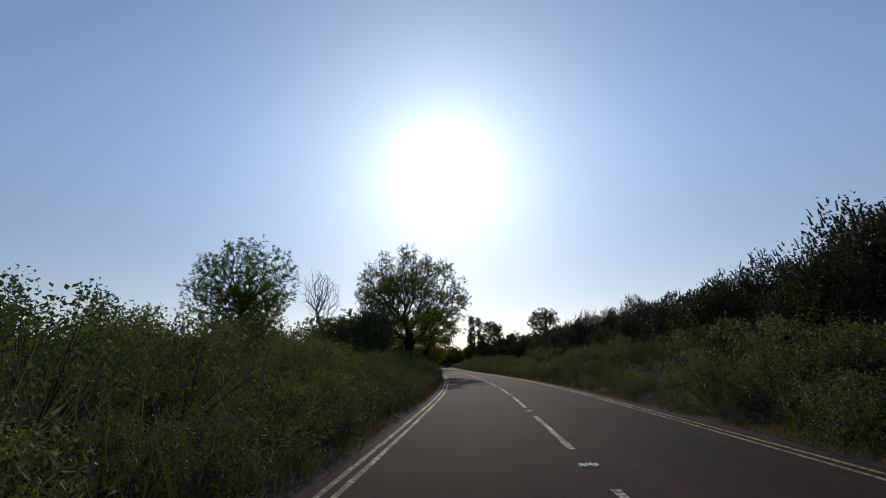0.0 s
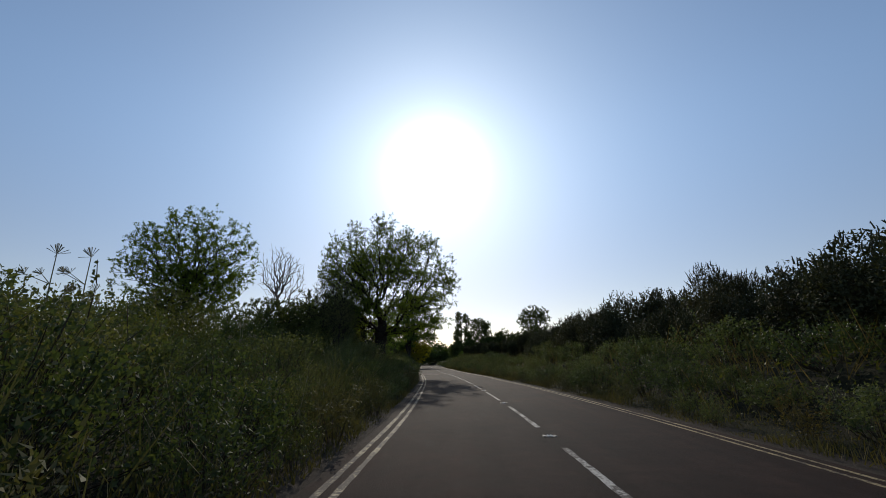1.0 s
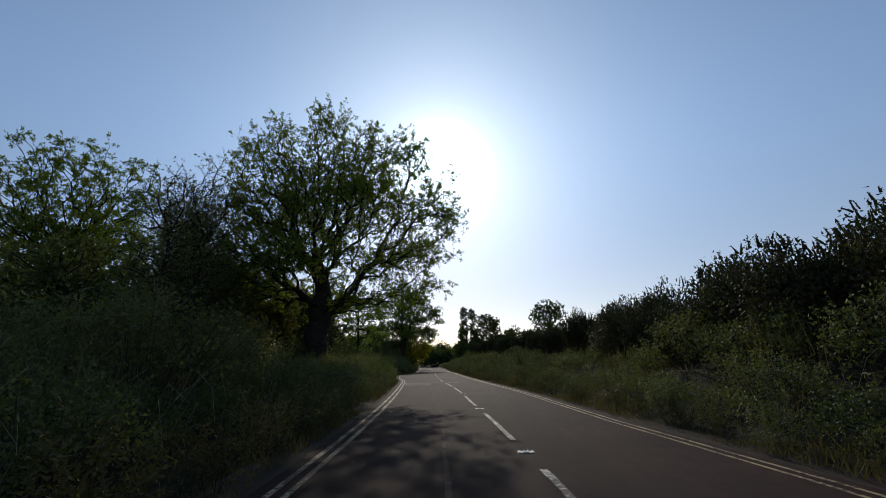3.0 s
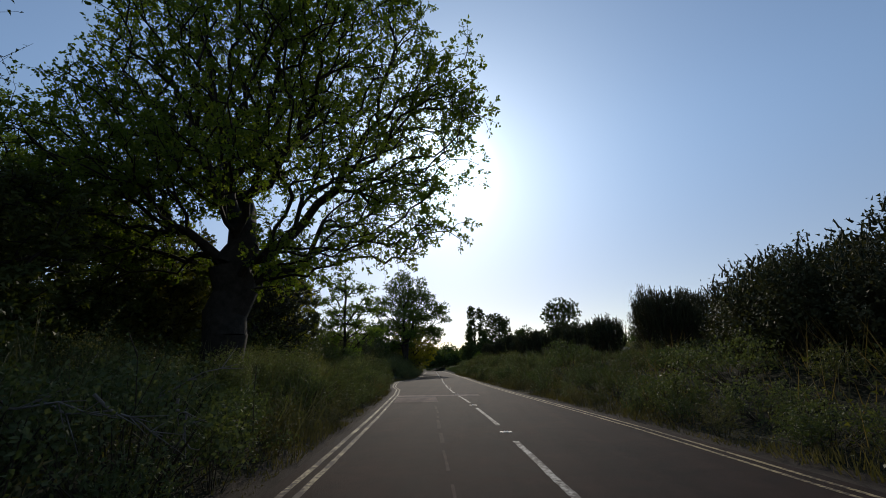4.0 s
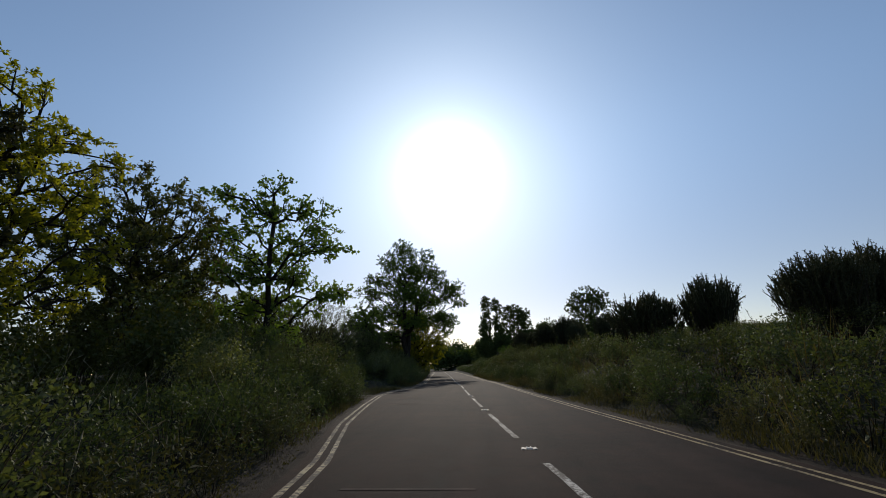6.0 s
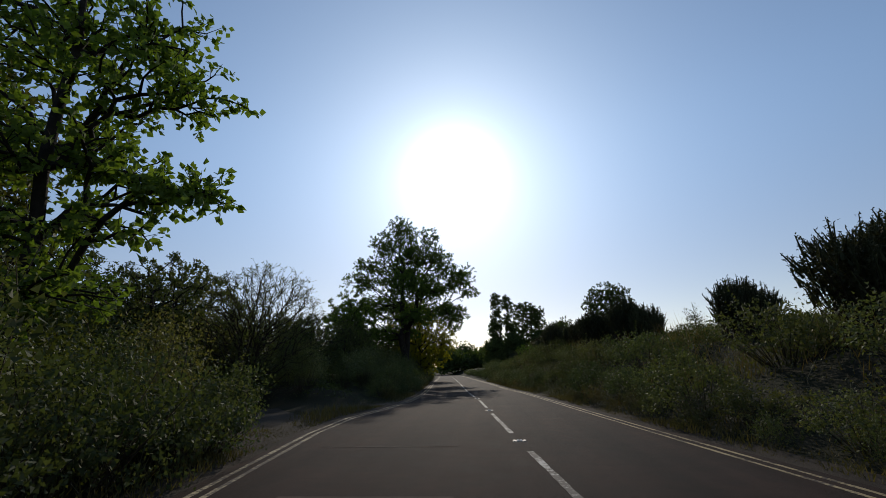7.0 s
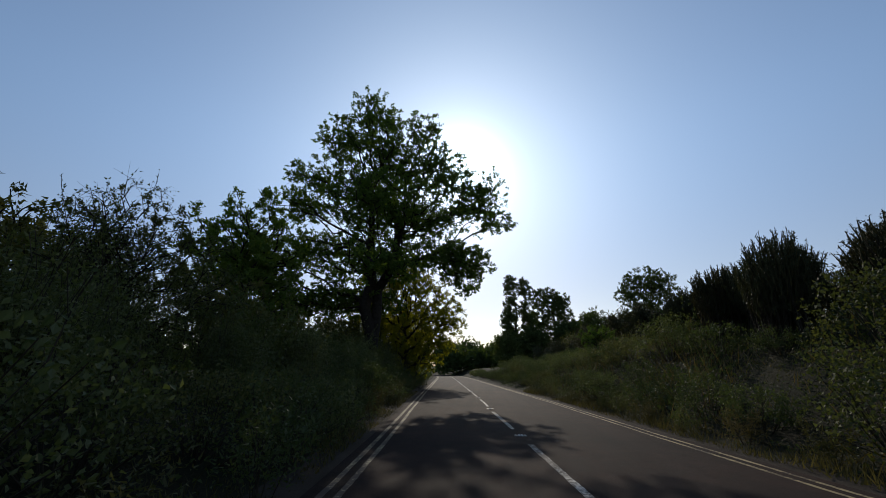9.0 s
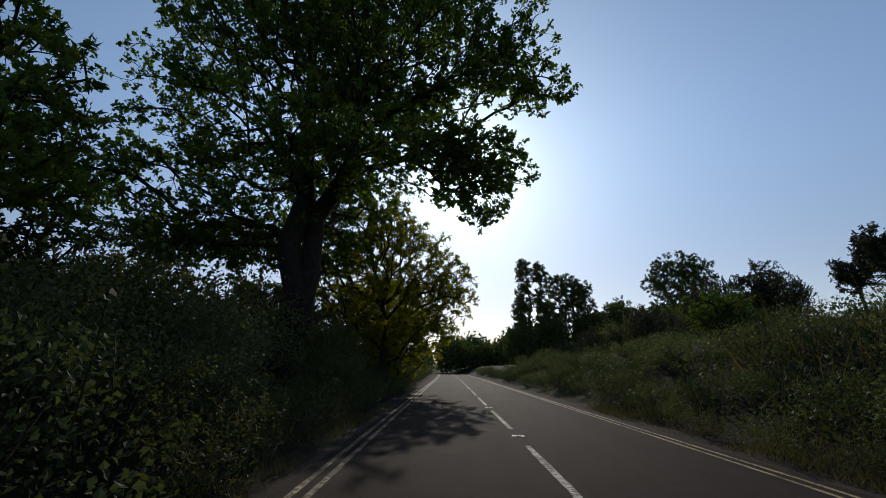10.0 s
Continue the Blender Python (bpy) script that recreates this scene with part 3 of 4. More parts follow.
def build_road():
    road = tagged(new("road", strip("road", -60, 400, lambda y: left_edge(y) - 0.28, lambda y: right_edge(y) + 0.28, 0.0, ASPHALT)),
                  "worn two-lane asphalt country road", "road", kind="structure")
    for side, edge in (("left", left_edge), ("right", right_edge)):
        for off in (-0.09, 0.09):
            w = 0.042 if side == "left" else 0.034
            part("yellow_line", strip("yellow_line", -60, 240, lambda y, o=off, e=edge, w=w: e(y) + o - w * ragged(y + o), lambda y, o=off, e=edge, w=w: e(y) + o + w * ragged(y * 1.3 - o), 0.004, PAINT_YELLOW if side == "left" else PAINT_FADED, 0.15), road, "worn yellow edge line")
    for k in range(-8, 36):
        y = 11.7 + 6 * k
        part("white_dash", strip("white_dash", y + 1.0, y + 5.0, lambda v: line_x(v) - 0.052 * ragged(v), lambda v: line_x(v) + 0.052 * ragged(v * 1.7), 0.004, PAINT_WHITE, 0.1), road, "worn white centre dash")
    part("patch", strip("patch", 55.3, 58.1, lambda v: centre(v) - 2.6, lambda v: centre(v) - 0.95, 0.004, ASPHALT_PATCH), road, "pale rectangular asphalt repair, colour raised for sun gloss too")
    part("patch", strip("patch", 58.6, 59.5, lambda v: centre(v) - 2.62, lambda v: centre(v) + 1.0, 0.004, ASPHALT_TRENCH_SHEEN), road, "pale trench repair across the road, lightened further for sun sheen")
    part("patch", strip("patch", 58.1, 58.55, lambda v: centre(v) - 2.6, lambda v: centre(v) - 0.95, 0.004, ASPHALT_NEW), road, "dark asphalt repair")
    wob = lambda v: 0.012 * np.sin(v * 0.5) + 0.006 * np.sin(v * 3.1)
    rng = random.Random(17)
    y = 33.0
    while y < 54:
        long, wide, off = rng.uniform(0.5, 1.8), rng.uniform(0.016, 0.042), rng.uniform(-0.025, 0.025) - 1.13
        part("joint", strip("joint", y, y + long, lambda v: centre(v) + off + wob(v) - wide * ragged(v * 2.3), lambda v: centre(v) + off + wob(v + 0.3) + wide * ragged(v * 3.1), 0.004, SCAR_AND_REFLECTION, 0.1), road, "ragged pale joint along the lane")
        y += long + rng.uniform(0.05, 0.7)
    # these cross lines paint dashboard reflections onto the road; they are no joints
    for y0, l, r in ((43.0, -2.1, -1.2), (74.2, -3.0, -1.2), (77.2, -3.3, -1.1), (63.5, -2.4, -1.0), (31.0, -2.3, -1.2)):
        part("joint", strip("joint", y0, y0 + 0.07, lambda v: centre(v) + l, lambda v: centre(v) + r, 0.004, SCAR_AND_REFLECTION), road, "thin pale line painted across the lane as a windscreen reflection")
    for side, a, b in (("left", -0.85, -0.28), ("right", 0.28, 0.8)):
        e = left_edge if side == "left" else right_edge
        ob = new("verge_strip", strip("verge_strip", -30, 200, lambda y: e(y) + a, lambda y: e(y) + b, -0.002, GRAVEL))
        tagged(ob, "narrow strip of dirt and gravel along the road", "verge", kind="structure")
    lay = strip("gravel_apron", 77, 88, lambda y: left_edge(y) - 1.0 - 5.0 * step(77, 79, y) * (1 - step(85, 88, y)), lambda y: left_edge(y) - 0.8, 0.002, GRAVEL, 0.5)
    tagged(new("gravel_apron", lay), "gravelled gateway apron opening off the road", "gravel", kind="structure")


build_ground()
build_road()


# ---- road studs ----
def box_bm(bm, x0, x1, y0, y1, z0, z1, bevel=0.0):
    m = Matrix.Translation(((x0 + x1) / 2, (y0 + y1) / 2, (z0 + z1) / 2)) @ Matrix.Diagonal((x1 - x0, y1 - y0, z1 - z0, 1))
    made = bmesh.ops.create_cube(bm, size=1, matrix=m)
    if bevel:
        edges = {e for v in made["verts"] for e in v.link_edges}
        bmesh.ops.bevel(bm, geom=list(edges), offset=bevel, segments=2, affect="EDGES")


def bm_mesh(name, bm, material):
    me = bpy.data.meshes.new(name)
    bm.to_mesh(me)
    bm.free()
    me.materials.append(material)
    return me


def build_stud():
    """A sunk cast-iron road stud with a rubber insert and two pairs of glass lenses."""
    stud = tagged(new("road_stud"), "cast-iron road stud with reflecting lenses on the centre line", "road stud", "studs along the centre line")
    bm = bmesh.new()
    box_bm(bm, -0.115, 0.115, -0.08, 0.08, -0.03, 0.006, 0.004)
    box_bm(bm, -0.11, -0.07, -0.075, 0.075, 0.0, 0.014, 0.006)
    box_bm(bm, 0.07, 0.11, -0.075, 0.075, 0.0, 0.014, 0.006)
    part("casting", bm_mesh("casting", bm, IRON), stud)
    bm = bmesh.new()
    box_bm(bm, -0.05, 0.05, -0.05, 0.05, 0.0, 0.015, 0.005)
    part("insert", bm_mesh("insert", bm, RUBBER), stud, "pale rubber insert")
    for x in (-0.028, 0.028):
        for y in (-0.05, 0.05):
            bm = bmesh.new()
            bmesh.ops.create_uvsphere(bm, u_segments=8, v_segments=6, radius=0.011, matrix=Matrix.Translation((x, y, 0.013)))
            part("lens", bm_mesh("lens", bm, LENS), stud, "small glass lens")
    return stud


stud = build_stud()
stud.matrix_world = pose(float(line_x(11.7)), 11.7, 0.002)
for k in range(-3, 26):
    if k:
        y = 11.7 + 6 * k
        copy_thing(stud, pose(float(line_x(y)), y, 0.002))

# ---- trees ----
OAK_LOBES = [(-0.1, 0, 13.6, 1.1, 1.1), (-2.7, 0, 13.0, 1.0, 1.0), (-4.7, 0, 11.6, 0.9, 1.2), (-4.6, 0, 8.9, 1.2, 1.3), (-1.0, -1, 10.4, 2.2, 1.9),
             (2.3, 0, 12.1, 1.5, 1.3), (4.4, 0, 11.6, 1.0, 1.2), (5.6, 0, 9.8, 1.1, 1.3), (2.7, -3, 8.2, 2.0, 1.6), (0.7, 4, 11.0, 3.0, 2.2),
             (5.0, 0, 8.0, 1.9, 1.1), (6.6, 0, 8.0, 0.8, 0.8), (4.8, 0, 5.9, 2.0, 0.7), (2.1, -2.6, 5.4, 1.7, 0.9), (-2.3, 0, 7.6, 2.6, 1.8),
             (-3.0, -1.5, 5.4, 2.2, 1.2), (-3.5, 4.5, 10.2, 3.4, 2.4), (4.3, 4.4, 7.2, 1.5, 0.5), (2.6, 4.6, 7.0, 1.3, 0.5),
             (1.8, 4.6, 6.1, 0.75, 0.55), (2.5, 4.8, 5.7, 0.75, 0.45), (5.0, 4.3, 7.3, 0.9, 0.4), (0.1, 4.6, 6.0, 0.5, 0.22), (-0.7, 4.7, 5.4, 0.9, 0.45), (-0.3, 4.9, 4.6, 0.8, 0.4),
             (-2.9, 4.4, 4.2, 0.6, 0.3), (-1.6, 1.4, 5.9, 1.0, 0.6), (-0.6, 3.4, 4.2, 0.8, 0.4), (0.1, 3.4, 3.8, 0.7, 0.3), (-1.2, 3.4, 3.5, 0.7, 0.3),
             (2.4, -0.6, 3.7, 1.4, 0.4), (4.4, -0.2, 3.8, 1.3, 0.35), (5.6, 0.4, 4.4, 0.9, 0.4), (0.6, 1.6, 3.6, 1.5, 0.5), (-1.0, -2.2, 5.2, 1.6, 0.9), (-3.6, 0.5, 4.2, 2.0, 0.8)]
tree("oak_tree", "spreading oak in fresh leaf with limbs reaching over the road", (-4.1, 50.1), 13.8, 6.8, 3000, 118000, 0.115, LEAF_OAK, 3, corners=4, tuft=0.35, aspect=0.6, trunk=0.54, low=0.15, spread=0.34, twigs=4, stem_top=0.33, shell=0.55, tip_r=0.008, lean=(0.6, 0.2), lobes=OAK_LOBES)
SYCAMORE_LOBES = [(4.3, 0.3, 7.7, 1.3, 0.7), (5.9, 0, 7.3, 0.8, 0.6), (6.3, 0, 6.6, 0.6, 0.5), (5.2, 0.2, 6.3, 0.9, 0.6), (5.5, 0, 5.4, 0.55, 0.35), (-2.2, 0, 4.4, 1.2, 0.4), (-4.0, -0.5, 4.4, 1.4, 0.4),
                  (-0.5, 0, 16.9, 1.7, 1.4), (2.8, 0, 16.2, 1.0, 1.0), (-2.0, 0, 15.5, 1.6, 1.1), (0.5, 0, 14.2, 3.0, 1.3), (3.8, 0, 13.2, 1.6, 1.0),
                  (6.2, 0, 11.2, 1.8, 1.1), (7.1, -0.5, 9.2, 0.9, 0.6), (-4.1, 0, 12.9, 1.6, 1.0), (-5.0, 0.5, 11.0, 2.0, 0.9), (1.0, -3.2, 9.8, 2.6, 1.4),
                  (-0.7, 3.5, 12.4, 3.6, 1.8), (3.6, 0, 9.6, 2.6, 1.0), (4.6, 0, 7.2, 1.8, 0.7), (4.6, -1, 11.6, 1.4, 0.8), (-4.6, 0, 8.2, 2.5, 0.7), (-6.6, -1, 6.5, 2.1, 0.5),
                  (-3.4, 0, 5.2, 2.8, 0.5), (1.4, -2.5, 6.6, 2.4, 0.8), (-2.0, 4, 8.4, 3.8, 1.4), (-1.6, 3.4, 5.2, 2.4, 0.8)]
tree("sycamore_tree", "tall forked sycamore with a layered dark green crown beside the road", (-9.2, 117.3), 18.3, 7.0, 2500, 138000, 0.13, LEAF_SYC, 8, corners=4, trunk=0.46, low=0.2, twigs=4, spread=0.36, aspect=0.85, stem_top=0.6, shell=0.55, tip_r=0.009, lobes=SYCAMORE_LOBES, tuft=0.4, fork=(1.5, 0.4, 10.5), lean=(-0.6, 0))
tree("ash_tree", "large airy ash tree standing back from the road", (-32.0, 64), 20.8, 8.6, 1400, 72000, 0.22, LEAF_OAK, 5, trunk=0.4, low=0.1, spread=0.5, lump=0.25, stem_top=0.45)
tree("hawthorn_tree", "dark hawthorn in a hedge back from the road", (-16.7, 38.0), 5.6, 2.6, 300, 15000, 0.15, LEAF_HAW, 32, trunk=0.14, low=0.03, spread=0.28, shell=0.4)
tree("hawthorn_tree", "dense dark hawthorn growing close behind the oak", (-8.4, 54.0), 6.2, 2.0, 320, 16000, 0.16, LEAF_HAW, 39, trunk=0.14, low=0.03, spread=0.26, shell=0.4)
tree("dead_tree", "bare dead tree with thin upright branches", (-19.0, 62.4), 15.8, 3.0, 620, 0, 0.2, LEAF_HAW, 6, trunk=0.16, low=0.4, bark=BARK_PALE, tip_r=0.012, stem_top=0.45)
tree("hawthorn_tree", "dense dark hawthorn growing against the oak", (-10.6, 50.5), 7.5, 3.4, 500, 34000, 0.15, LEAF_HAW, 31, trunk=0.2, low=0.05, spread=0.28, lump=0.2, shell=0.4)
tree("hawthorn_tree", "dense dark hawthorn standing behind the oak", (-12.4, 57.5), 7.6, 3.2, 420, 16000, 0.18, LEAF_HAW, 35, trunk=0.2, low=0.04, spread=0.28, lump=0.2, shell=0.4)
tree("hawthorn_tree", "dense dark hawthorn standing behind the oak", (-17.0, 63.5), 8.4, 3.4, 420, 16000, 0.19, LEAF_HAW, 36, trunk=0.2, low=0.04, spread=0.28, lump=0.2, shell=0.4)
tree("hawthorn_tree", "dense dark hawthorn in the roadside thicket", (-13.0, 45.5), 6.2, 3.0, 420, 26000, 0.15, LEAF_HAW, 33, trunk=0.2, low=0.04, spread=0.28, lump=0.2, shell=0.4)
tree("hawthorn_tree", "dense dark hawthorn growing against the oak", (-8.0, 46.5), 5.6, 2.6, 340, 20000, 0.14, LEAF_HAW, 34, trunk=0.16, low=0.03, spread=0.26, lump=0.2, shell=0.4)
tree("sapling", "tall airy sapling with thin upright shoots and few leaves", (-6.5, 43.8), 8.9, 1.7, 340, 4400, 0.09, LEAF_PALE, 62, trunk=0.08, low=0.2, spread=0.3, stem_top=0.6, taper=0.1, tip_r=0.007, lump=0.4)
tree("sapling", "airy sapling with thin upright shoots and few leaves", (-7.8, 45.0), 8.0, 1.5, 260, 3300, 0.09, LEAF_PALE, 63, trunk=0.07, low=0.2, spread=0.3, stem_top=0.6, taper=0.1, tip_r=0.007, lump=0.4)
tree("sapling", "airy sapling with thin upright shoots and few leaves", (-5.5, 42.6), 6.4, 1.2, 170, 2600, 0.085, LEAF_HAW, 61, trunk=0.06, low=0.2, spread=0.28, stem_top=0.6, tip_r=0.006, lump=0.4)
tree("sapling", "tall airy sapling with thin upright shoots and silvery leaves", (-5.2, 40.4), 7.2, 1.25, 250, 3300, 0.085, LEAF_PALE, 65, trunk=0.06, low=0.15, spread=0.26, stem_top=0.6, tip_r=0.006, lump=0.4)
tree("sapling", "tall airy sapling with thin upright shoots and silvery leaves", (-5.3, 41.9), 7.0, 1.0, 210, 2600, 0.085, LEAF_PALE, 66, trunk=0.06, low=0.15, spread=0.26, stem_top=0.6, tip_r=0.006, lump=0.4)
MAPLE_LOBES = [(0.1, 0, 8.9, 0.8, 0.6), (-1.2, 0, 8.5, 0.6, 0.5), (-2.4, 0, 8.5, 0.8, 0.35), (1.5, 0, 7.7, 0.9, 0.35), (-0.3, 0.5, 7.7, 1.3, 0.5),
               (2.2, 0, 6.6, 0.7, 0.25), (2.7, 0, 5.8, 0.7, 0.28), (-1.5, 0, 6.8, 1.1, 0.4), (1.6, -0.5, 5.9, 1.1, 0.35), (-0.6, 0.8, 5.7, 1.5, 0.4), (-0.7, -0.8, 4.6, 1.0, 0.45),
               (0.8, 0, 4.6, 1.3, 0.35), (2.8, 0, 3.8, 0.95, 0.32), (-0.1, 0.8, 3.8, 1.6, 0.35), (-1.4, 0, 3.4, 0.9, 0.35), (1.9, -0.8, 3.1, 0.7, 0.2),
               (0.2, 0, 2.2, 1.3, 0.6)]
tree("maple_tree", "young maple with open layered green foliage", (-8.4, 76.0), 9.4, 2.75, 460, 9500, 0.16, LEAF_MAPLE, 11, corners=4, trunk=0.12, low=0.05, spread=0.26, aspect=0.75, stem_top=0.9, droop=0.2, shell=0.6, lobes=MAPLE_LOBES)
tree("hawthorn_tree", "dense dark hawthorn tree in a roadside thicket", (-15.4, 77), 10.2, 4.3, 640, 34000, 0.2, LEAF_HAW, 12, twigs=4, trunk=0.22, low=0.06, spread=0.28, lump=0.2, shell=0.4)
tree("hazel_tree", "yellow-green hazel growing behind the dark evergreen", (-10.6, 66.6), 8.4, 2.7, 420, 26000, 0.13, LEAF_YELLOW, 13, trunk=0.1, low=0.06, spread=0.24)
tree("holly_tree", "dense dark rounded evergreen beside the road", (-9.5, 62), 6.5, 3.6, 640, 46000, 0.12, LEAF_GORSE, 14, trunk=0.14, low=0.04, spread=0.2, lump=0.12, shell=0.33)
tree("sallow_tree", "pale grey-green sallow with fine spreading branches", (-11.0, 88.6), 6.2, 3.1, 1500, 27000, 0.065, LEAF_PALE, 15, trunk=0.07, low=0.03, bark=STEM, spread=0.2, tip_r=0.006, stem_top=0.2, shell=0.42, lump=0.15, twigs=4)
tree("hawthorn_tree", "leafy hawthorn at the edge of the pull-in", (-14.2, 86.0), 6.0, 2.5, 240, 13000, 0.12, LEAF_HAW, 16, trunk=0.12, low=0.06, spread=0.24)
tree("hawthorn_tree", "dense dark hawthorn behind the pull-in", (-17.5, 92.0), 7.2, 3.4, 420, 16000, 0.18, LEAF_HAW, 37, trunk=0.16, low=0.04, spread=0.28, shell=0.4)
tree("hawthorn_tree", "dense dark hawthorn behind the pull-in", (-22.0, 89.0), 8.0, 3.6, 420, 16000, 0.19, LEAF_HAW, 38, trunk=0.16, low=0.04, spread=0.28, shell=0.4)
tree("elder_tree", "leafy green elder in the roadside thicket", (-18.0, 85.5), 5.8, 2.6, 220, 12000, 0.14, LEAF_MAPLE, 17, trunk=0.12, low=0.06, spread=0.25)
tree("blackthorn_tree", "dark twiggy blackthorn in the roadside thicket", (-11.5, 96.5), 5.0, 2.1, 420, 22000, 0.075, LEAF_HAW, 41, trunk=0.08, low=0.04, spread=0.2, tip_r=0.005)
tree("blackthorn_tree", "dark twiggy blackthorn in the roadside thicket", (-10.6, 101.5), 4.7, 2.2, 420, 22000, 0.075, LEAF_HAW, 42, trunk=0.08, low=0.04, spread=0.2, tip_r=0.005)
tree("blackthorn_tree", "dark twiggy blackthorn in the roadside thicket", (-11.4, 105.5), 4.2, 2.3, 420, 22000, 0.075, LEAF_HAW, 43, trunk=0.08, low=0.04, spread=0.2, tip_r=0.005)
tree("hawthorn_tree", "dense dark hawthorn in the roadside thicket", (-14.6, 101.5), 5.1, 2.8, 300, 16000, 0.15, LEAF_HAW, 55, trunk=0.14, low=0.03, spread=0.28, shell=0.4)
tree("hawthorn_tree", "dense dark hawthorn in the roadside thicket", (-17.6, 105.5), 5.9, 3.0, 300, 16000, 0.15, LEAF_HAW, 56, trunk=0.14, low=0.03, spread=0.28, shell=0.4)
tree("hawthorn_tree", "dense dark hawthorn in the roadside thicket", (-17.6, 98.4), 5.2, 2.6, 280, 13000, 0.16, LEAF_HAW, 57, trunk=0.12, low=0.03, spread=0.28, shell=0.4)
tree("hawthorn_tree", "dense dark hawthorn in the roadside thicket", (-23.5, 103.0), 6.2, 3.0, 280, 13000, 0.17, LEAF_HAW, 58, trunk=0.12, low=0.03, spread=0.28, shell=0.4)
tree("hawthorn_tree", "dense dark hawthorn standing behind the oak", (-12.8, 62.6), 7.6, 3.0, 340, 16000, 0.17, LEAF_HAW, 59, trunk=0.16, low=0.03, spread=0.28, shell=0.4)
tree("sapling", "airy sapling with thin upright shoots and few leaves", (-10.7, 100.8), 5.2, 1.3, 240, 2200, 0.08, LEAF_HAW, 64, trunk=0.05, low=0.2, spread=0.28, stem_top=0.6, tip_r=0.005, lump=0.4)
tree("elder_tree", "dark leafy elder beside the sycamore", (-13.2, 110.4), 9.2, 2.9, 480, 34000, 0.16, LEAF_SYC, 18, trunk=0.16, low=0.05, spread=0.26)
tree("hazel_tree", "sunlit yellow-green hazel beyond the sycamore", (-9.0, 127.5), 10.6, 4.5, 800, 62000, 0.17, LEAF_YELLOW, 19, trunk=0.1, low=0.02, spread=0.34, stem_top=0.4, shell=0.42, droop=0.2,
     lobes=[(-0.6, 0, 8.5, 2.2, 1.5), (1.2, 0, 6.8, 2.1, 1.4), (3.0, 0, 5.0, 1.5, 1.5), (-2.6, 0, 6.0, 2.0, 2.2), (0.4, 0, 3.2, 2.6, 2.2), (-3.0, 0, 2.6, 2.0, 2.0)])
tree("hawthorn_tree", "dense dark hawthorn behind the sunlit hazel", (-11.0, 134.0), 6.8, 3.6, 360, 22000, 0.18, LEAF_HAW, 76, trunk=0.16, low=0.03, spread=0.3, shell=0.38)
tree("ash_tree", "small ash further along the road", (-11.5, 141), 9.0, 3.6, 220, 9000, 0.22, LEAF_HAW, 20, trunk=0.18, low=0.06, spread=0.4)
tree("thorn_tree", "small dark thorn tree on the grassy bank", (5.3, 115.3), 2.3, 0.55, 110, 6000, 0.07, LEAF_GORSE, 21, trunk=0.05, low=0.42, spread=0.1)
tree("thorn_tree", "small dark thorn tree on the grassy bank", (7.0, 118.2), 1.9, 0.6, 110, 5000, 0.08, LEAF_GORSE, 28, trunk=0.05, low=0.3, spread=0.1)
tree("hazel_tree", "bright green young hazel on the grassy bank", (4.2, 120.5), 1.6, 1.2, 120, 6500, 0.09, LEAF_MAPLE, 29, trunk=0.04, low=0.05, spread=0.16)
tree("sapling", "thin bare-stemmed sapling on the crest of the bank", (9.3, 90.6), 1.7, 0.5, 60, 500, 0.07, LEAF_PALE, 67, trunk=0.02, low=0.1, spread=0.2, tip_r=0.005)
tree("sapling", "thin bare-stemmed sapling on the crest of the bank", (9.9, 89.0), 1.3, 0.4, 50, 300, 0.07, LEAF_PALE, 68, trunk=0.02, low=0.1, spread=0.2, tip_r=0.005)
tree("thorn_tree", "rounded dark thorn tree on the skyline of the bank", (8.4, 125.2), 3.2, 1.2, 180, 9000, 0.1, LEAF_GORSE, 26, trunk=0.1, low=0.08, spread=0.2)
tree("thorn_tree", "slender thorn tree on the skyline of the bank", (17.8, 138), 3.6, 0.9, 80, 2600, 0.12, LEAF_HAW, 27, trunk=0.06, low=0.2, spread=0.2)
tree("poplar_tree", "tall poplar with upright ragged columns of leaves", (4.2, 183), 19.0, 4.2, 600, 42000, 0.32, LEAF_FAR, 22, trunk=0.3, low=0.05, spread=0.4, shell=0.45,
     lobes=[(-1.0, 0, 17.0, 1.0, 1.7), (-1.3, 0, 13.2, 1.1, 2.6), (-1.6, 0, 8.6, 1.4, 3.0), (1.4, 0, 16.4, 1.0, 1.4), (2.6, 0, 15.2, 0.9, 1.3), (1.9, 0, 11.8, 1.1, 2.6), (2.5, 0, 7.6, 1.5, 2.6), (0.3, 0, 4.2, 2.8, 2.2)])
tree("poplar_tree", "broad dark poplar beside a taller one", (12.5, 187), 17.2, 5.4, 660, 46000, 0.33, LEAF_FAR, 23, trunk=0.3, low=0.04, spread=0.45, shell=0.42,
     lobes=[(-3.2, 0, 14.2, 1.2, 1.5), (-0.6, 0, 14.3, 1.9, 1.7), (1.6, 0, 13.2, 1.4, 1.5), (-2.6, 0, 10.8, 1.8, 2.4), (1.3, 0, 10.4, 2.4, 2.6), (-4.4, 0, 7.6, 1.6, 2.6), (0, 0, 5.2, 4.4, 3.2), (3.4, 0, 7.0, 1.6, 2.0)])
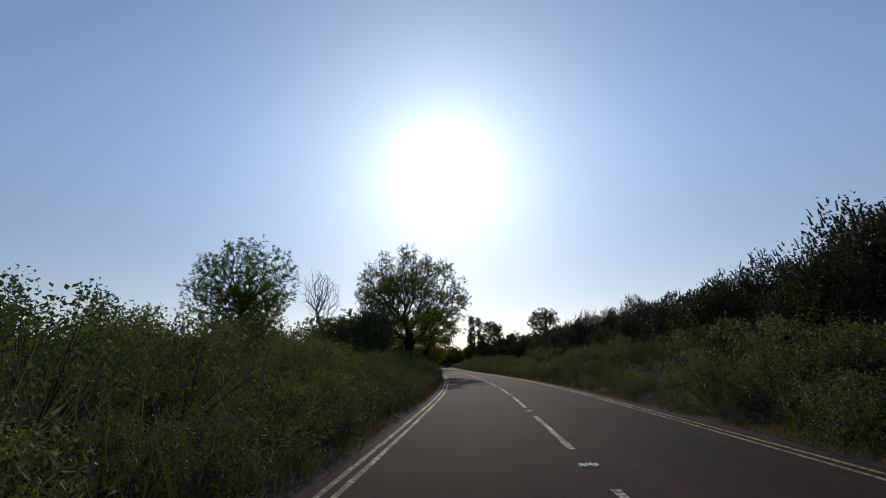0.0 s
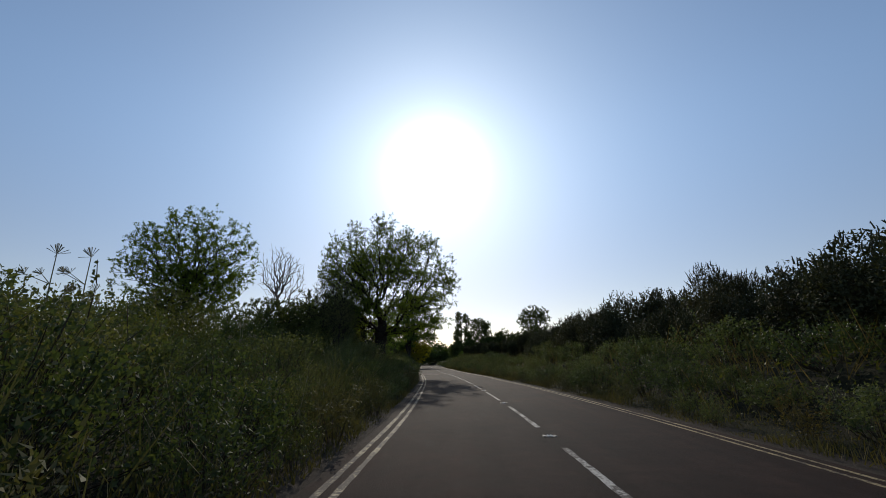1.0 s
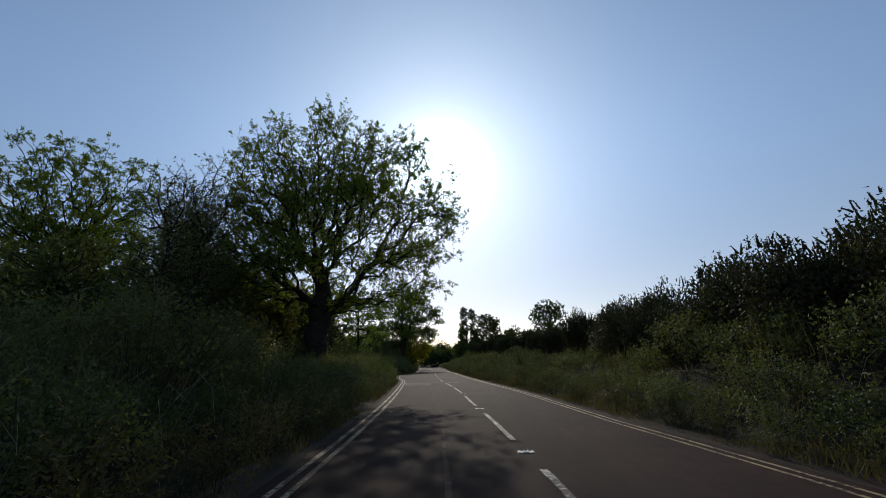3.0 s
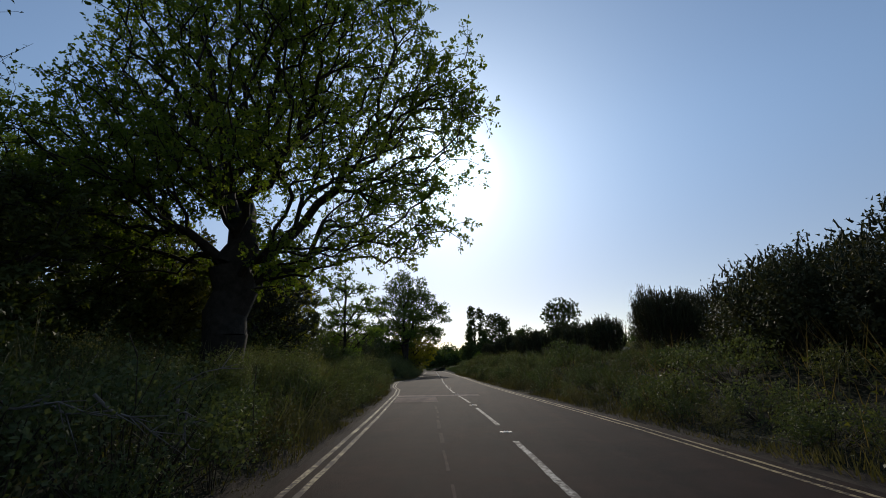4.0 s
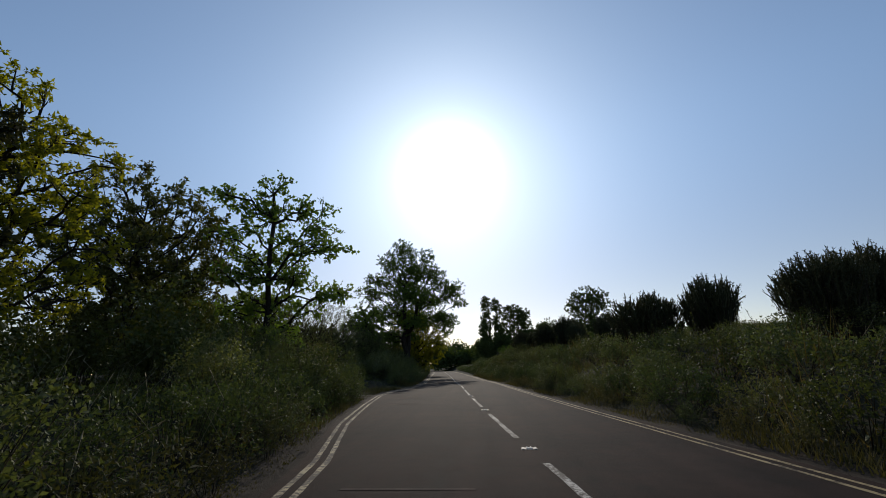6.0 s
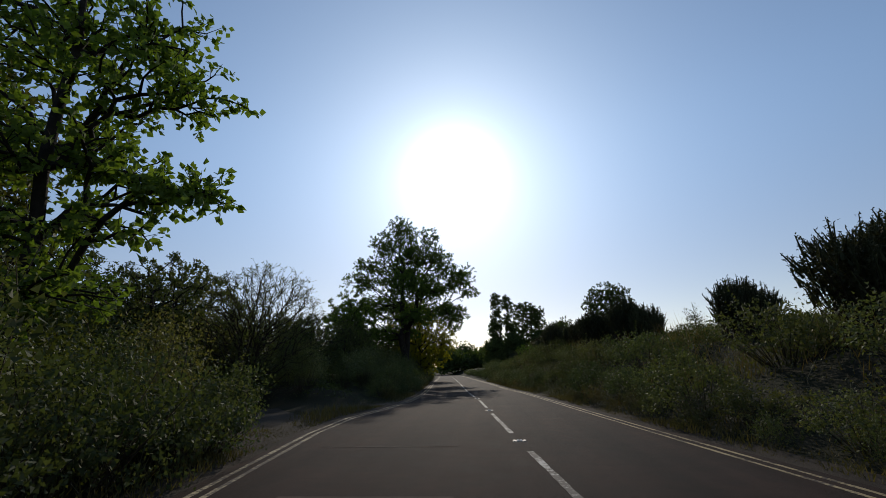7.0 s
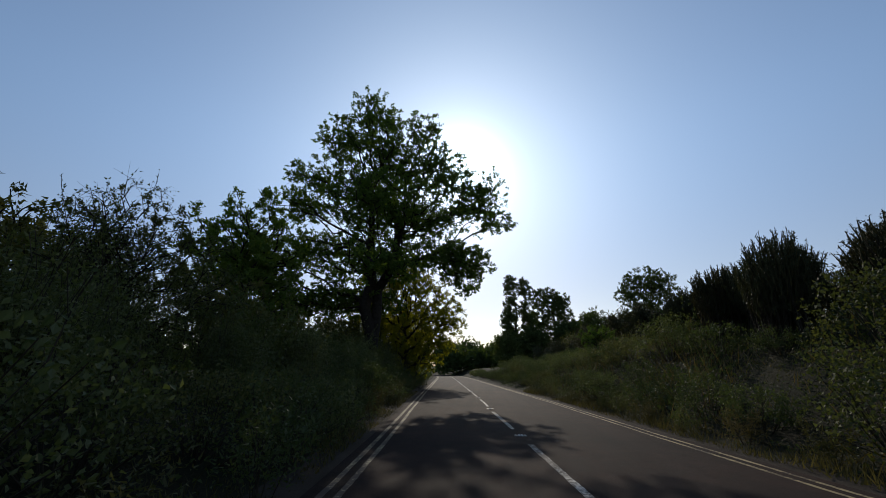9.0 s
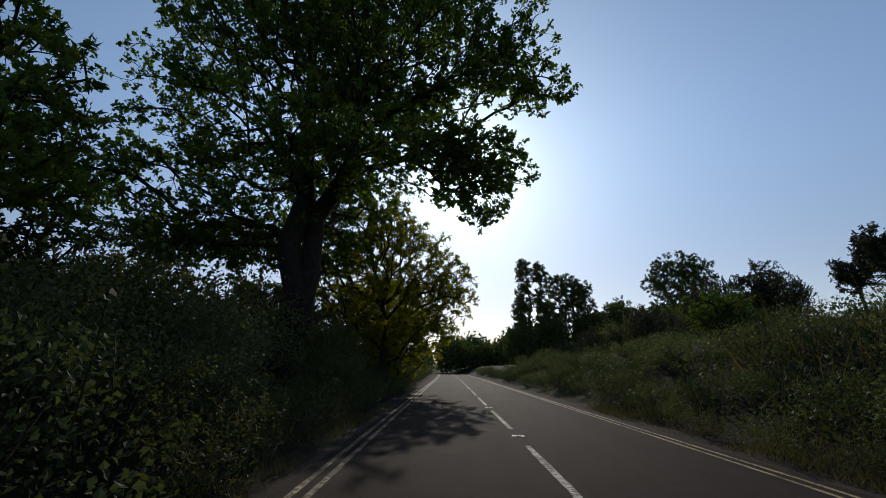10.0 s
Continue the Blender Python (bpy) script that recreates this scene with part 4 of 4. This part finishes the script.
for i, (x, y, h, r) in enumerate(((19.4, 184.0, 11.0, 3.4), (25.0, 186.0, 9.6, 3.4), (29.6, 187.0, 11.0, 3.6), (36.0, 188.0, 11.8, 4.6), (2.2, 181.0, 7.4, 2.8), (7.4, 182.0, 8.2, 3.2), (14.6, 181.5, 9.0, 3.6), (42.6, 186.0, 11.8, 2.8))):
    tree("hawthorn_tree", "overgrown dark hawthorn in the far hedge", (x, y), h, r, 300, 13000, 0.38, LEAF_FAR, 71 + i, trunk=0.2, low=0.02, spread=0.45, shell=0.36, group="hawthorns in the far hedge")
tree("ash_tree", "small ash in the far hedge", (21.0, 190), 11.6, 5.0, 300, 26000, 0.25, LEAF_FAR, 24, trunk=0.25, low=0.04, spread=0.5)
tree("lime_tree", "round-headed lime tree above the far hedge", (35.0, 193), 20.5, 7.2, 700, 48000, 0.32, LEAF_FAR, 25, trunk=0.35, low=0.12, spread=0.5, lobes=[(0, 0, 17.6, 4.3, 3.2), (-4.2, 0, 15.2, 2.6, 2.8), (3.7, 0, 15.6, 2.6, 2.6), (-0.5, 0, 11.4, 5.2, 3.6), (0, 0, 6.5, 4.8, 3.0)])

tree("hawthorn_tree", "dense dark hawthorn under the sycamore", (-13.8, 113.5), 4.3, 2.6, 300, 16000, 0.13, LEAF_HAW, 51, trunk=0.14, low=0.04, spread=0.3)
tree("hawthorn_tree", "dense dark hawthorn under the sycamore", (-12.4, 121.5), 4.4, 2.4, 220, 11000, 0.13, LEAF_HAW, 52, trunk=0.12, low=0.04, spread=0.3)

tree("hawthorn_tree", "dense dark hawthorn beyond the sycamore", (-13.4, 124.5), 5.0, 3.2, 340, 17000, 0.17, LEAF_HAW, 53, trunk=0.16, low=0.04, spread=0.3, shell=0.4)
tree("hawthorn_tree", "dense dark hawthorn beyond the sycamore", (-16.6, 119.5), 5.0, 3.2, 340, 17000, 0.17, LEAF_HAW, 54, trunk=0.16, low=0.04, spread=0.3, shell=0.4)

# ---- bushes: one of each kind, then copies ----
gorse = [bush("gorse_bush", "dark gorse bush with upright spiny shoots", h * 1.06, r, 360, 5200, 0.1, LEAF_GORSE, 30 + i, shoot=0.17, aspect=0.65, spread=0.13, along=8, shell=0.3, inner=0.4, flat=-0.4, spikes=True, needle=0.055)
         for i, (h, r) in enumerate(((2.4, 1.35), (2.8, 1.25), (2.1, 1.5)))]
gorse_tall = [bush("gorse_bush", "tall old gorse bush with an uneven dark head", 5.6 + 0.5 * i, 2.5, 900, 22000, 0.11, LEAF_GORSE, 37 + i, shoot=0.34, aspect=0.65, spread=0.15, along=10, shell=0.28, inner=0.42, flat=-0.4, lump=0.5, spikes=True, needle=0.06)
              for i in range(3)]
bramble = [bush("bramble_bush", "tangled bramble mound with small leaves and arching canes", h, r, 130, 2500, 0.056, LEAF_BRAMBLE, 40 + i, spread=0.06, aspect=0.75, long_shoots=4, shell=0.25, inner=0.3, lump=0.4, flat=-0.45)
           for i, (h, r) in enumerate(((1.3, 1.15), (1.55, 1.25), (1.05, 1.4)))]
bramble_near = [bush("bramble_bush", "tangled bramble mound with small leaves and arching canes", h, r, 170, 3000, 0.048, LEAF_BRAMBLE, 44 + i, spread=0.06, aspect=0.75, long_shoots=6, shell=0.25, inner=0.3, lump=0.4, flat=-0.45, corners=4)
                for i, (h, r) in enumerate(((1.35, 1.15), (1.75, 1.4)))]
thicket = [bush("hawthorn_bush", "leafy hawthorn bush in the roadside thicket", h, r, 140, 1900, 0.14, LEAF_HAW, 50 + i, spread=0.16, aspect=0.7, long_shoots=8)
           for i, (h, r) in enumerate(((3.2, 1.7), (3.8, 1.6)))]
shrub = [bush("shrub", "leafy shrub with small leaves close to the road", h, r, 170, 4300, 0.065, LEAF_SHRUB, 55 + i, spread=0.13, aspect=0.65, long_shoots=9, inner=0.4)
         for i, (h, r) in enumerate(((2.5, 1.3), (2.9, 1.2)))]
weeds = [bush("weed_clump", "clump of tall weeds and nettles on the verge", h, r, 30, 500, 0.08, LEAF_GRASS if i else LEAF_BRAMBLE, 60 + i, shoot=0.4, aspect=0.3, spread=0.1, category="weeds", long_shoots=1)
         for i, (h, r) in enumerate(((1.0, 0.7), (0.85, 0.6)))]
feather = [bush("willow_bush", "feathery bush with long thin leafy shoots", 3.6, 1.6, 120, 2600, 0.09, LEAF_PALE, 70, spread=0.2, aspect=0.35, long_shoots=40)]
GROUPS = {"gorse_bush": "gorse along the bank", "bramble_bush": "brambles along the verges", "hawthorn_bush": "hawthorns along the road", "shrub": "shrubs along the road", "weed_clump": "weeds along the verges", "willow_bush": "willow bushes"}
for some in (gorse, gorse_tall, bramble, bramble_near, thicket, shrub, weeds, feather):
    for ob in some:
        tagged(ob, group=GROUPS[ob.name.split(".")[0]])
used = set()
place_rng = random.Random(5)


def put(kinds, x, y, scale=1.0, tall=1.0, sink=0.05, exact=False):
    """Set a bush of one of the kinds on the ground; the first of each is the original."""
    ob = place_rng.choice(kinds)
    s = scale * (place_rng.uniform(0.78, 1.22) if kinds not in (bramble, bramble_near) else place_rng.uniform(0.65, 1.3))
    if exact:
        s = scale
    m = pose(x, y, float(ground_z(x, y)) - sink, place_rng.uniform(-4, 4), place_rng.uniform(-4, 4), place_rng.uniform(0, 360))
    if ob.name not in used:
        used.add(ob.name)
    else:
        ob = copy_thing(ob, m)
    ob.matrix_world = m @ Matrix.Diagonal((s, s, s * tall, 1))
    return ob


def row(kinds, side, off, y0, y1, gap, scale=1.0, tall=1.0, wobble=0.35):
    y = y0
    while y < y1:
        o = off + place_rng.uniform(-wobble, wobble)
        x = float(right_edge(y)) + o if side > 0 else float(left_edge(y)) - o
        put(kinds, x, y, scale, tall)
        y += gap * place_rng.uniform(0.75, 1.25)


# bank on the right
row(weeds, 1, 0.85, 0, 120, 1.6, 0.7, 1.0, 0.15)
row(bramble, 1, 1.8, -2, 150, 1.9, 0.95)
row(bramble, 1, 3.5, -2, 150, 2.8, 1.2)
row(gorse, 1, 5.2, 0, 40, 1.5, 0.9, 1.0, 0.6)
row(gorse, 1, 7.4, 4, 18, 1.5, 1.05, 1.0, 0.8)
row(gorse, 1, 7.4, 18, 35, 1.5, 1.1, 1.0, 0.6)
row(gorse, 1, 5.4, 40, 54, 1.6, 1.0, 1.0, 0.6)
row(gorse, 1, 7.2, 40, 45, 1.6, 1.05, 1.0, 0.8)
row(gorse, 1, 7.2, 45, 53, 1.5, 1.2, 1.0, 0.6)
row(gorse, 1, 7.0, 53, 55, 1.4, 1.25, 1.0, 0.6)
row(bramble, 1, 5.2, 54, 83, 1.9, 1.1, 0.85, 0.9)
row(bramble, 1, 7.6, 54, 80, 2.4, 1.0, 0.7, 1.2)
for x, y, s in ((11.9, 62.0, 0.62), (13.3, 60.4, 0.7), (14.4, 28.2, 0.72), (14.5, 56.0, 0.75)):
    put(gorse_tall, x, y, s, exact=True)
OLD_HALF, OLD_HEIGHT = 1.5, 2.6
old = [old_gorse("old dark gorse bush with upright plumes and bare stems", OLD_HALF, OLD_HEIGHT, 81 + i) for i in range(3)]
for i, (x, y, half, h) in enumerate(((8.3, 79.6, 1.65, 2.8), (10.6, 78.4, 1.4, 2.85), (7.4, 94.6, 1.0, 2.7), (6.6, 97.9, 1.3, 2.4), (8.4, 97.0, 1.3, 2.5), (8.3, 101.2, 1.4, 2.3), (7.0, 103.3, 1.3, 2.45), (4.9, 104.3, 1.0, 2.7),
                                     (6.0, 106.2, 1.2, 2.2), (5.4, 108.1, 1.1, 2.3), (7.0, 109.4, 1.2, 2.2), (5.8, 111.6, 1.0, 2.1), (9.2, 99.4, 1.3, 2.4),
                                     (10.9, 58.2, 1.35, 2.85), (10.5, 65.4, 1.3, 2.65), (10.1, 71.5, 1.25, 2.4), (11.9, 72.2, 1.3, 2.65), (8.0, 84.8, 1.0, 2.0), (8.9, 85.6, 0.95, 1.9), (8.0, 93.0, 0.9, 2.1))):
    ob = old[i] if i < 3 else copy_thing(old[i % 3], Matrix())
    ob.matrix_world = pose(x, y, float(ground_z(x, y)) - 0.05, 0, 0, 67.0 * i) @ Matrix.Diagonal((half / OLD_HALF, half / OLD_HALF, h / OLD_HEIGHT, 1))
row(gorse, 1, 7.2, 8, 17, 1.6, 1.3, 1.1, 0.8)
row(gorse, 1, 7.4, 95, 112, 1.5, 0.85, 1.0, 0.6)
row(gorse, 1, 6.2, 34, 41, 1.3, 1.05, 1.0, 0.6)
row(gorse, 1, 9.6, 37, 55, 1.9, 0.95, 1.0, 1.0)
row(gorse, 1, 10.5, 126, 160, 3.4, 1.1, 1.0, 1.2)
row(thicket, 1, 14.0, 135, 185, 4.5, 1.1, 1.0, 2.5)
row(bramble, 1, 2.2, 150, 190, 3.4, 1.3)
# verge on the left
for x, y, s in ((-4.8, 47.4, 0.66), (-3.0, 46.0, 0.6), (-6.2, 48.2, 0.78), (-3.0, 48.8, 0.66), (-2.2, 50.6, 0.72), (-5.6, 49.6, 0.7), (-2.6, 52.4, 0.75)):
    put(shrub, x, y, s, exact=True)
row(thicket, -1, 17.0, 12, 40, 2.0, 1.25, 1.0, 1.5)
row(shrub, -1, 2.9, 44, 60, 1.5, 0.58, 1.0, 0.5)
row(bramble, -1, 7.0, 84, 92, 1.2, 1.2, 1.0, 0.8)
row(thicket, -1, 9.0, 42, 62, 2.0, 1.1, 1.0, 1.2)
row(thicket, -1, 22.0, 26, 44, 2.6, 1.4, 1.0, 1.5)
row(thicket, -1, 14.0, 38, 66, 3.0, 1.35, 1.05, 1.8)
row(thicket, -1, 20.0, 38, 70, 3.4, 1.5, 1.1, 2.5)
row(thicket, -1, 27.0, 40, 75, 3.8, 1.5, 1.1, 2.5)
row(bramble, -1, 1.4, 71, 77.5, 0.8, 1.15, 1.1, 0.4)
row(shrub, -1, 3.2, 68, 78, 1.3, 0.95, 1.0, 0.7)
row(thicket, -1, 5.4, 70, 79, 1.4, 0.95, 1.0, 0.8)
row(thicket, -1, 9.6, 77, 92, 1.4, 1.05, 1.0, 1.0)
row(thicket, -1, 13.0, 76, 100, 2.2, 1.3, 1.05, 1.4)
row(weeds, -1, 0.8, -2, 68, 1.5, 0.85, 1.0, 0.15)
row(bramble_near, -1, 1.8, -2, 74, 1.7, 0.95)
row(bramble_near, -1, 3.6, 0, 45, 2.6, 1.2)
row(bramble_near, -1, 3.6, 45, 76, 2.6, 0.9)
row(bramble, -1, 1.5, 66, 77, 1.3, 0.9)
row(thicket, -1, 7.0, 8, 46, 2.6, 0.65, 1.0, 1.2)
row(shrub, -1, 4.4, 36, 44.5, 1.9, 1.05, 1.0, 0.8)
row(shrub, -1, 4.4, 46, 58, 1.9, 0.62, 1.0, 0.8)
row(thicket, -1, 6.0, 60, 77, 2.4, 0.8, 1.0, 1.0)
row(thicket, -1, 11.0, 24, 78, 3.2, 1.05, 1.05, 1.8)
row(bramble_near, -1, 1.9, 91, 122, 1.7, 1.0)
row(bramble, -1, 1.9, 122, 150, 1.8, 1.0)
row(weeds, -1, 0.9, 90, 130, 1.6, 0.85)
row(shrub, -1, 4.4, 89, 104, 2.3, 0.95, 0.95, 0.9)
row(thicket, -1, 4.6, 104, 150, 2.0, 0.95, 1.0, 0.9)
row(thicket, -1, 8.5, 82, 150, 3.0, 0.95, 1.0, 1.5)
row(feather, -1, 4.0, 97, 104, 1.8, 0.75, 1.0, 0.6)
row(shrub, -1, 3.0, 107, 134, 2.2, 1.1, 1.0, 0.6)
row(bramble, -1, 2.2, 150, 190, 3.4, 1.3)
row(thicket, -1, 5.0, 150, 205, 3.5, 1.3, 1.1, 1.5)


# ---- grass and far woods ----
def build_grass(name, label, side, count, seed, y0, y1, o0, spread, tall, material, wide=0.02, even=False, lift=0.0):
    rng = np.random.default_rng(seed)
    y = rng.uniform(y0, y1, count)
    o = o0 + (rng.uniform(0, spread, count) if even else np.abs(rng.normal(size=count)) * spread)
    x = right_edge(y) + o if side > 0 else left_edge(y) - o
    patchy = 0.55 + 0.45 * np.sin(x * 1.3 + 2 * np.sin(y * 0.7))
    base = np.stack([x, y, ground_z(x, y) + rng.uniform(0, 1, count) * lift * patchy], -1)
    lean = 0.4 if not lift else 1.0
    way = np.stack([rng.normal(size=count) * lean, rng.normal(size=count) * lean, np.ones(count)], -1)
    me = leaf_mesh(name, base, way, tall * (0.5 + 0.5 * np.clip(o - o0, 0, 1)) * patchy, wide, material, rng, 0.05, 3, np.array([0, 0, 0.8]) if lift else None)
    tagged(new(name, me), label, "grass", kind="stuff")


build_grass("grass", "rough grass growing along the road edge", 1, 22000, 81, -3, 120, 0.4, 0.6, 0.4, LEAF_GRASS)
build_grass("grass", "rough grass growing along the road edge", -1, 24000, 82, -3, 120, 0.4, 0.6, 0.4, LEAF_GRASS)
build_grass("bank_grass", "tall dry grass and bracken on the roadside bank", 1, 70000, 83, 80, 150, 2.6, 14.0, 0.45, LEAF_GRASS, 0.025, True)
build_grass("undergrowth", "low leafy undergrowth among the bushes", 1, 60000, 84, -4, 100, 0.8, 15.0, 0.14, LEAF_HAW, 0.07, True, 0.5)
build_grass("undergrowth", "low leafy undergrowth among the bushes", -1, 55000, 85, -4, 76, 1.0, 14.0, 0.14, LEAF_HAW, 0.07, True, 0.5)
build_grass("undergrowth", "low leafy undergrowth among the bushes", -1, 45000, 86, 88, 150, 1.0, 14.0, 0.14, LEAF_HAW, 0.07, True, 0.5)
build_grass("undergrowth", "low leafy undergrowth beyond the pull-in", -1, 18000, 87, 76, 88, 6.0, 12.0, 0.14, LEAF_HAW, 0.07, True, 0.5)
build_grass("undergrowth", "low leafy undergrowth and bracken on the bank", 1, 45000, 88, 84, 135, 0.8, 8.0, 0.16, LEAF_BRAMBLE, 0.06, True, 0.7)



def build_stalks(name, label, side, count, seed, y0, y1, o0, o1, tall, material):
    """Thin bent stalks, most of them with a seed head, standing and leaning in the verge."""
    rng = np.random.default_rng(seed)
    y = rng.uniform(y0, y1, count)
    o = rng.uniform(o0, o1, count)
    x = right_edge(y) + o if side > 0 else left_edge(y) - o
    foot = np.stack([x, y, ground_z(x, y) + rng.uniform(0, 0.5, count)], -1)
    way = unit(np.stack([rng.normal(size=count) * 0.35, rng.normal(size=count) * 0.35, np.ones(count)], -1))
    reach = (tall * rng.uniform(0.5, 1.25, count))[:, None]
    knee = foot + way * reach * 0.6
    bend = unit(way + np.stack([rng.normal(size=count) * 0.6, rng.normal(size=count) * 0.6, np.full(count, -0.1)], -1))
    tip = knee + bend * reach * 0.45
    head = tip + bend * reach * 0.12
    thin = np.full(count, 0.003)
    a, b = np.concatenate([foot, knee, tip]), np.concatenate([knee, tip, head])
    ra, rb = np.concatenate([thin * 1.3, thin, rng.uniform(0.004, 0.011, count)]), np.concatenate([thin, thin * 0.8, thin * 0.7])
    tagged(new(name, tubes_mesh(name, a, b, ra, rb, material, 3)), label, "grass", kind="stuff")


STALK = bark_material("dry_stalk", (0.13, 0.115, 0.06), (0.3, 0.26, 0.16))
build_stalks("dry_stalks", "bent pale dry grass stalks standing in the verge", -1, 1300, 95, -1, 76, 0.7, 6.0, 0.7, STALK)
build_stalks("dry_stalks", "bent pale dry grass stalks standing on the bank", 1, 800, 96, -1, 125, 1.0, 6.0, 0.65, STALK)
build_grass("tall_grass", "tall green grass growing in the verge", -1, 15000, 97, -2, 60, 0.8, 6.0, 1.5, LEAF_GRASS, 0.022, True)
build_grass("tall_grass", "tall green grass growing on the bank", 1, 9000, 98, -2, 120, 1.0, 5.0, 1.2, LEAF_GRASS, 0.02, True)


def build_far_woods():
    rng = np.random.default_rng(91)
    pts, size = [], []
    for k in range(170):
        x, y = (rng.uniform(-150, 190), rng.uniform(240, 300)) if k < 120 else (rng.uniform(-16, 30), rng.uniform(218, 236))
        h, r = rng.uniform(6.5, 10.5) + (1.5 if k > 119 else 0), rng.uniform(3, 6)
        p = crown_points(rng, 300 if k < 120 else 560, (x, y, h * 0.5), (r, r, h * 0.55), 0.4, 6, 0.3)
        pts.append(p)
    for _ in range(70):
        x, y = rng.uniform(-110, -22), rng.uniform(95, 200)
        h, r = rng.uniform(4, 8), rng.uniform(2.5, 4)
        pts.append(crown_points(rng, 260, (x, y, h * 0.5), (r, r, h * 0.55), 0.4, 6, 0.3))
    for _ in range(55):
        x, y = rng.uniform(22, 90), rng.uniform(130, 205)
        h, r = rng.uniform(4, 8), rng.uniform(2.5, 4)
        pts.append(crown_points(rng, 260, (x, y, h * 0.5 + 2), (r, r, h * 0.55), 0.4, 6, 0.3))
    for _ in range(40):
        x, y = rng.uniform(-70, -26), rng.uniform(20, 95)
        h, r = rng.uniform(3, 5), rng.uniform(2, 3.5)
        pts.append(crown_points(rng, 260, (x, y, h * 0.5), (r, r, h * 0.55), 0.4, 6, 0.3))
    p = np.concatenate(pts)
    p[:, 2] = np.maximum(p[:, 2], 0.1)
    me = leaf_mesh("far_woods", p, rng.normal(size=p.shape), 0.9, 0.8, LEAF_FAR, rng, 0.15, 3)
    tagged(new("far_woods", me), "distant hedges and woods beyond the fields", "woods", kind="stuff")


build_far_woods()


# ---- tall hogweed on the verge ----
def hogweed(height, seed):
    """A tall umbellifer: jointed stem, side stalks with flower umbels and a few ragged leaves. Built at the origin."""
    rng = np.random.default_rng(seed)
    plant = tagged(new("hogweed"), "tall dry hogweed with flat flower heads on the verge", "plant", "hogweed on the verge")
    joints = np.cumsum(np.concatenate([np.zeros((1, 3)), np.stack([rng.normal(size=5) * 0.02, rng.normal(size=5) * 0.02, np.full(5, height / 5)], -1)]), axis=0)
    r = np.linspace(0.016, 0.006, 6)
    part("stem", tubes_mesh("stem", joints[:-1], joints[1:], r[:-1], r[1:], STALK, 6), plant)
    heads = [(joints[5], np.array([0, 0, 1.0]), 0.16)]
    for k in (2, 3, 3, 4, 4):
        way = unit(np.array([*rng.normal(size=2), 0.9]))
        tip = joints[k] + way * rng.uniform(0.25, 0.45)
        part("stalk", tubes_mesh("stalk", joints[k][None], tip[None], np.array([0.007]), np.array([0.004]), STALK, 5), plant)
        heads.append((tip, way, rng.uniform(0.08, 0.13)))
    for at, way, size in heads:
        ray = unit(way + rng.normal(size=(16, 3)) * 0.55)
        end = at + ray * size
        part("umbel", tubes_mesh("umbel", np.repeat(at[None], 16, 0), end, np.full(16, 0.002), np.full(16, 0.006), STALK, 3), plant)
    for k in (1, 1, 2, 2, 3, 3):
        out = unit(rng.normal(size=3) * np.array([1, 1, 0.4]))
        part("leaf", leaf_mesh("leaf", joints[k][None], out[None], 0.32, 0.13, LEAF_BRAMBLE, rng), plant)
    return plant


first = hogweed(2.2, 7)
spots = [(-2.6, 15.8, 1.0), (-3.3, 17.2, 1.12), (-1.9, 13.4, 0.8), (-4.0, 13.0, 0.95), (-3.6, 11.2, 0.9), (-5.2, 14.6, 1.05), (-1.5, 19.5, 0.75), (-4.8, 19.0, 1.0), (-3.0, 22.5, 0.85)]
for i, (x, y, s) in enumerate(spots):
    m = pose(x, y, float(ground_z(x, y)) - 0.03, 3 * math.sin(i * 2.1), 3 * math.cos(i * 1.7), 70 * i)
    ob = first if i == 0 else copy_thing(first, m)
    ob.matrix_world = m @ Matrix.Diagonal((s, s, s, 1))


# ---- dead branches caught in the verge ----
def dead_branch(length, seed):
    """A pale broken branch with side twigs. Built at the origin, lying along x."""
    rng = np.random.default_rng(seed)
    n = 7
    line = np.stack([np.linspace(0, length, n), np.cumsum(rng.normal(size=n)) * 0.05, np.cumsum(rng.normal(size=n)) * 0.04], -1)
    k = rng.integers(1, n - 1, 7)
    out = line[k] + np.stack([rng.uniform(0.1, 0.35, 7), rng.normal(size=7) * 0.2, rng.normal(size=7) * 0.18], -1)
    r = np.linspace(0.014, 0.004, n)
    branch = tagged(new("dead_branch"), "bare pale dead branch lying in the verge bushes", "branch", "dead branches in the verge")
    meshes = [("stick", tubes_mesh("stick", line[:-1], line[1:], r[:-1], r[1:], BARK_PALE, 5))]
    for a, b in zip(line[k], out):
        meshes.append(("twig", tubes_mesh("twig", a[None], b[None], np.array([0.006]), np.array([0.002]), BARK_PALE, 5)))
    for name, me in meshes:
        new(name, me).parent = branch
    return branch


for i, (x, y, z, l, up, turn) in enumerate(((-1.35, 41.8, 1.05, 1.2, 8, 25), (-0.35, 42.2, 1.1, 0.6, 35, 40), (-1.5, 42.5, 0.95, 1.0, 5, 10), (-0.2, 42.9, 1.0, 0.5, 50, 60), (-1.0, 43.4, 0.9, 1.0, -15, 20))):
    dead_branch(l, 70 + i).matrix_world = pose(x, y, z, 0, up, turn)
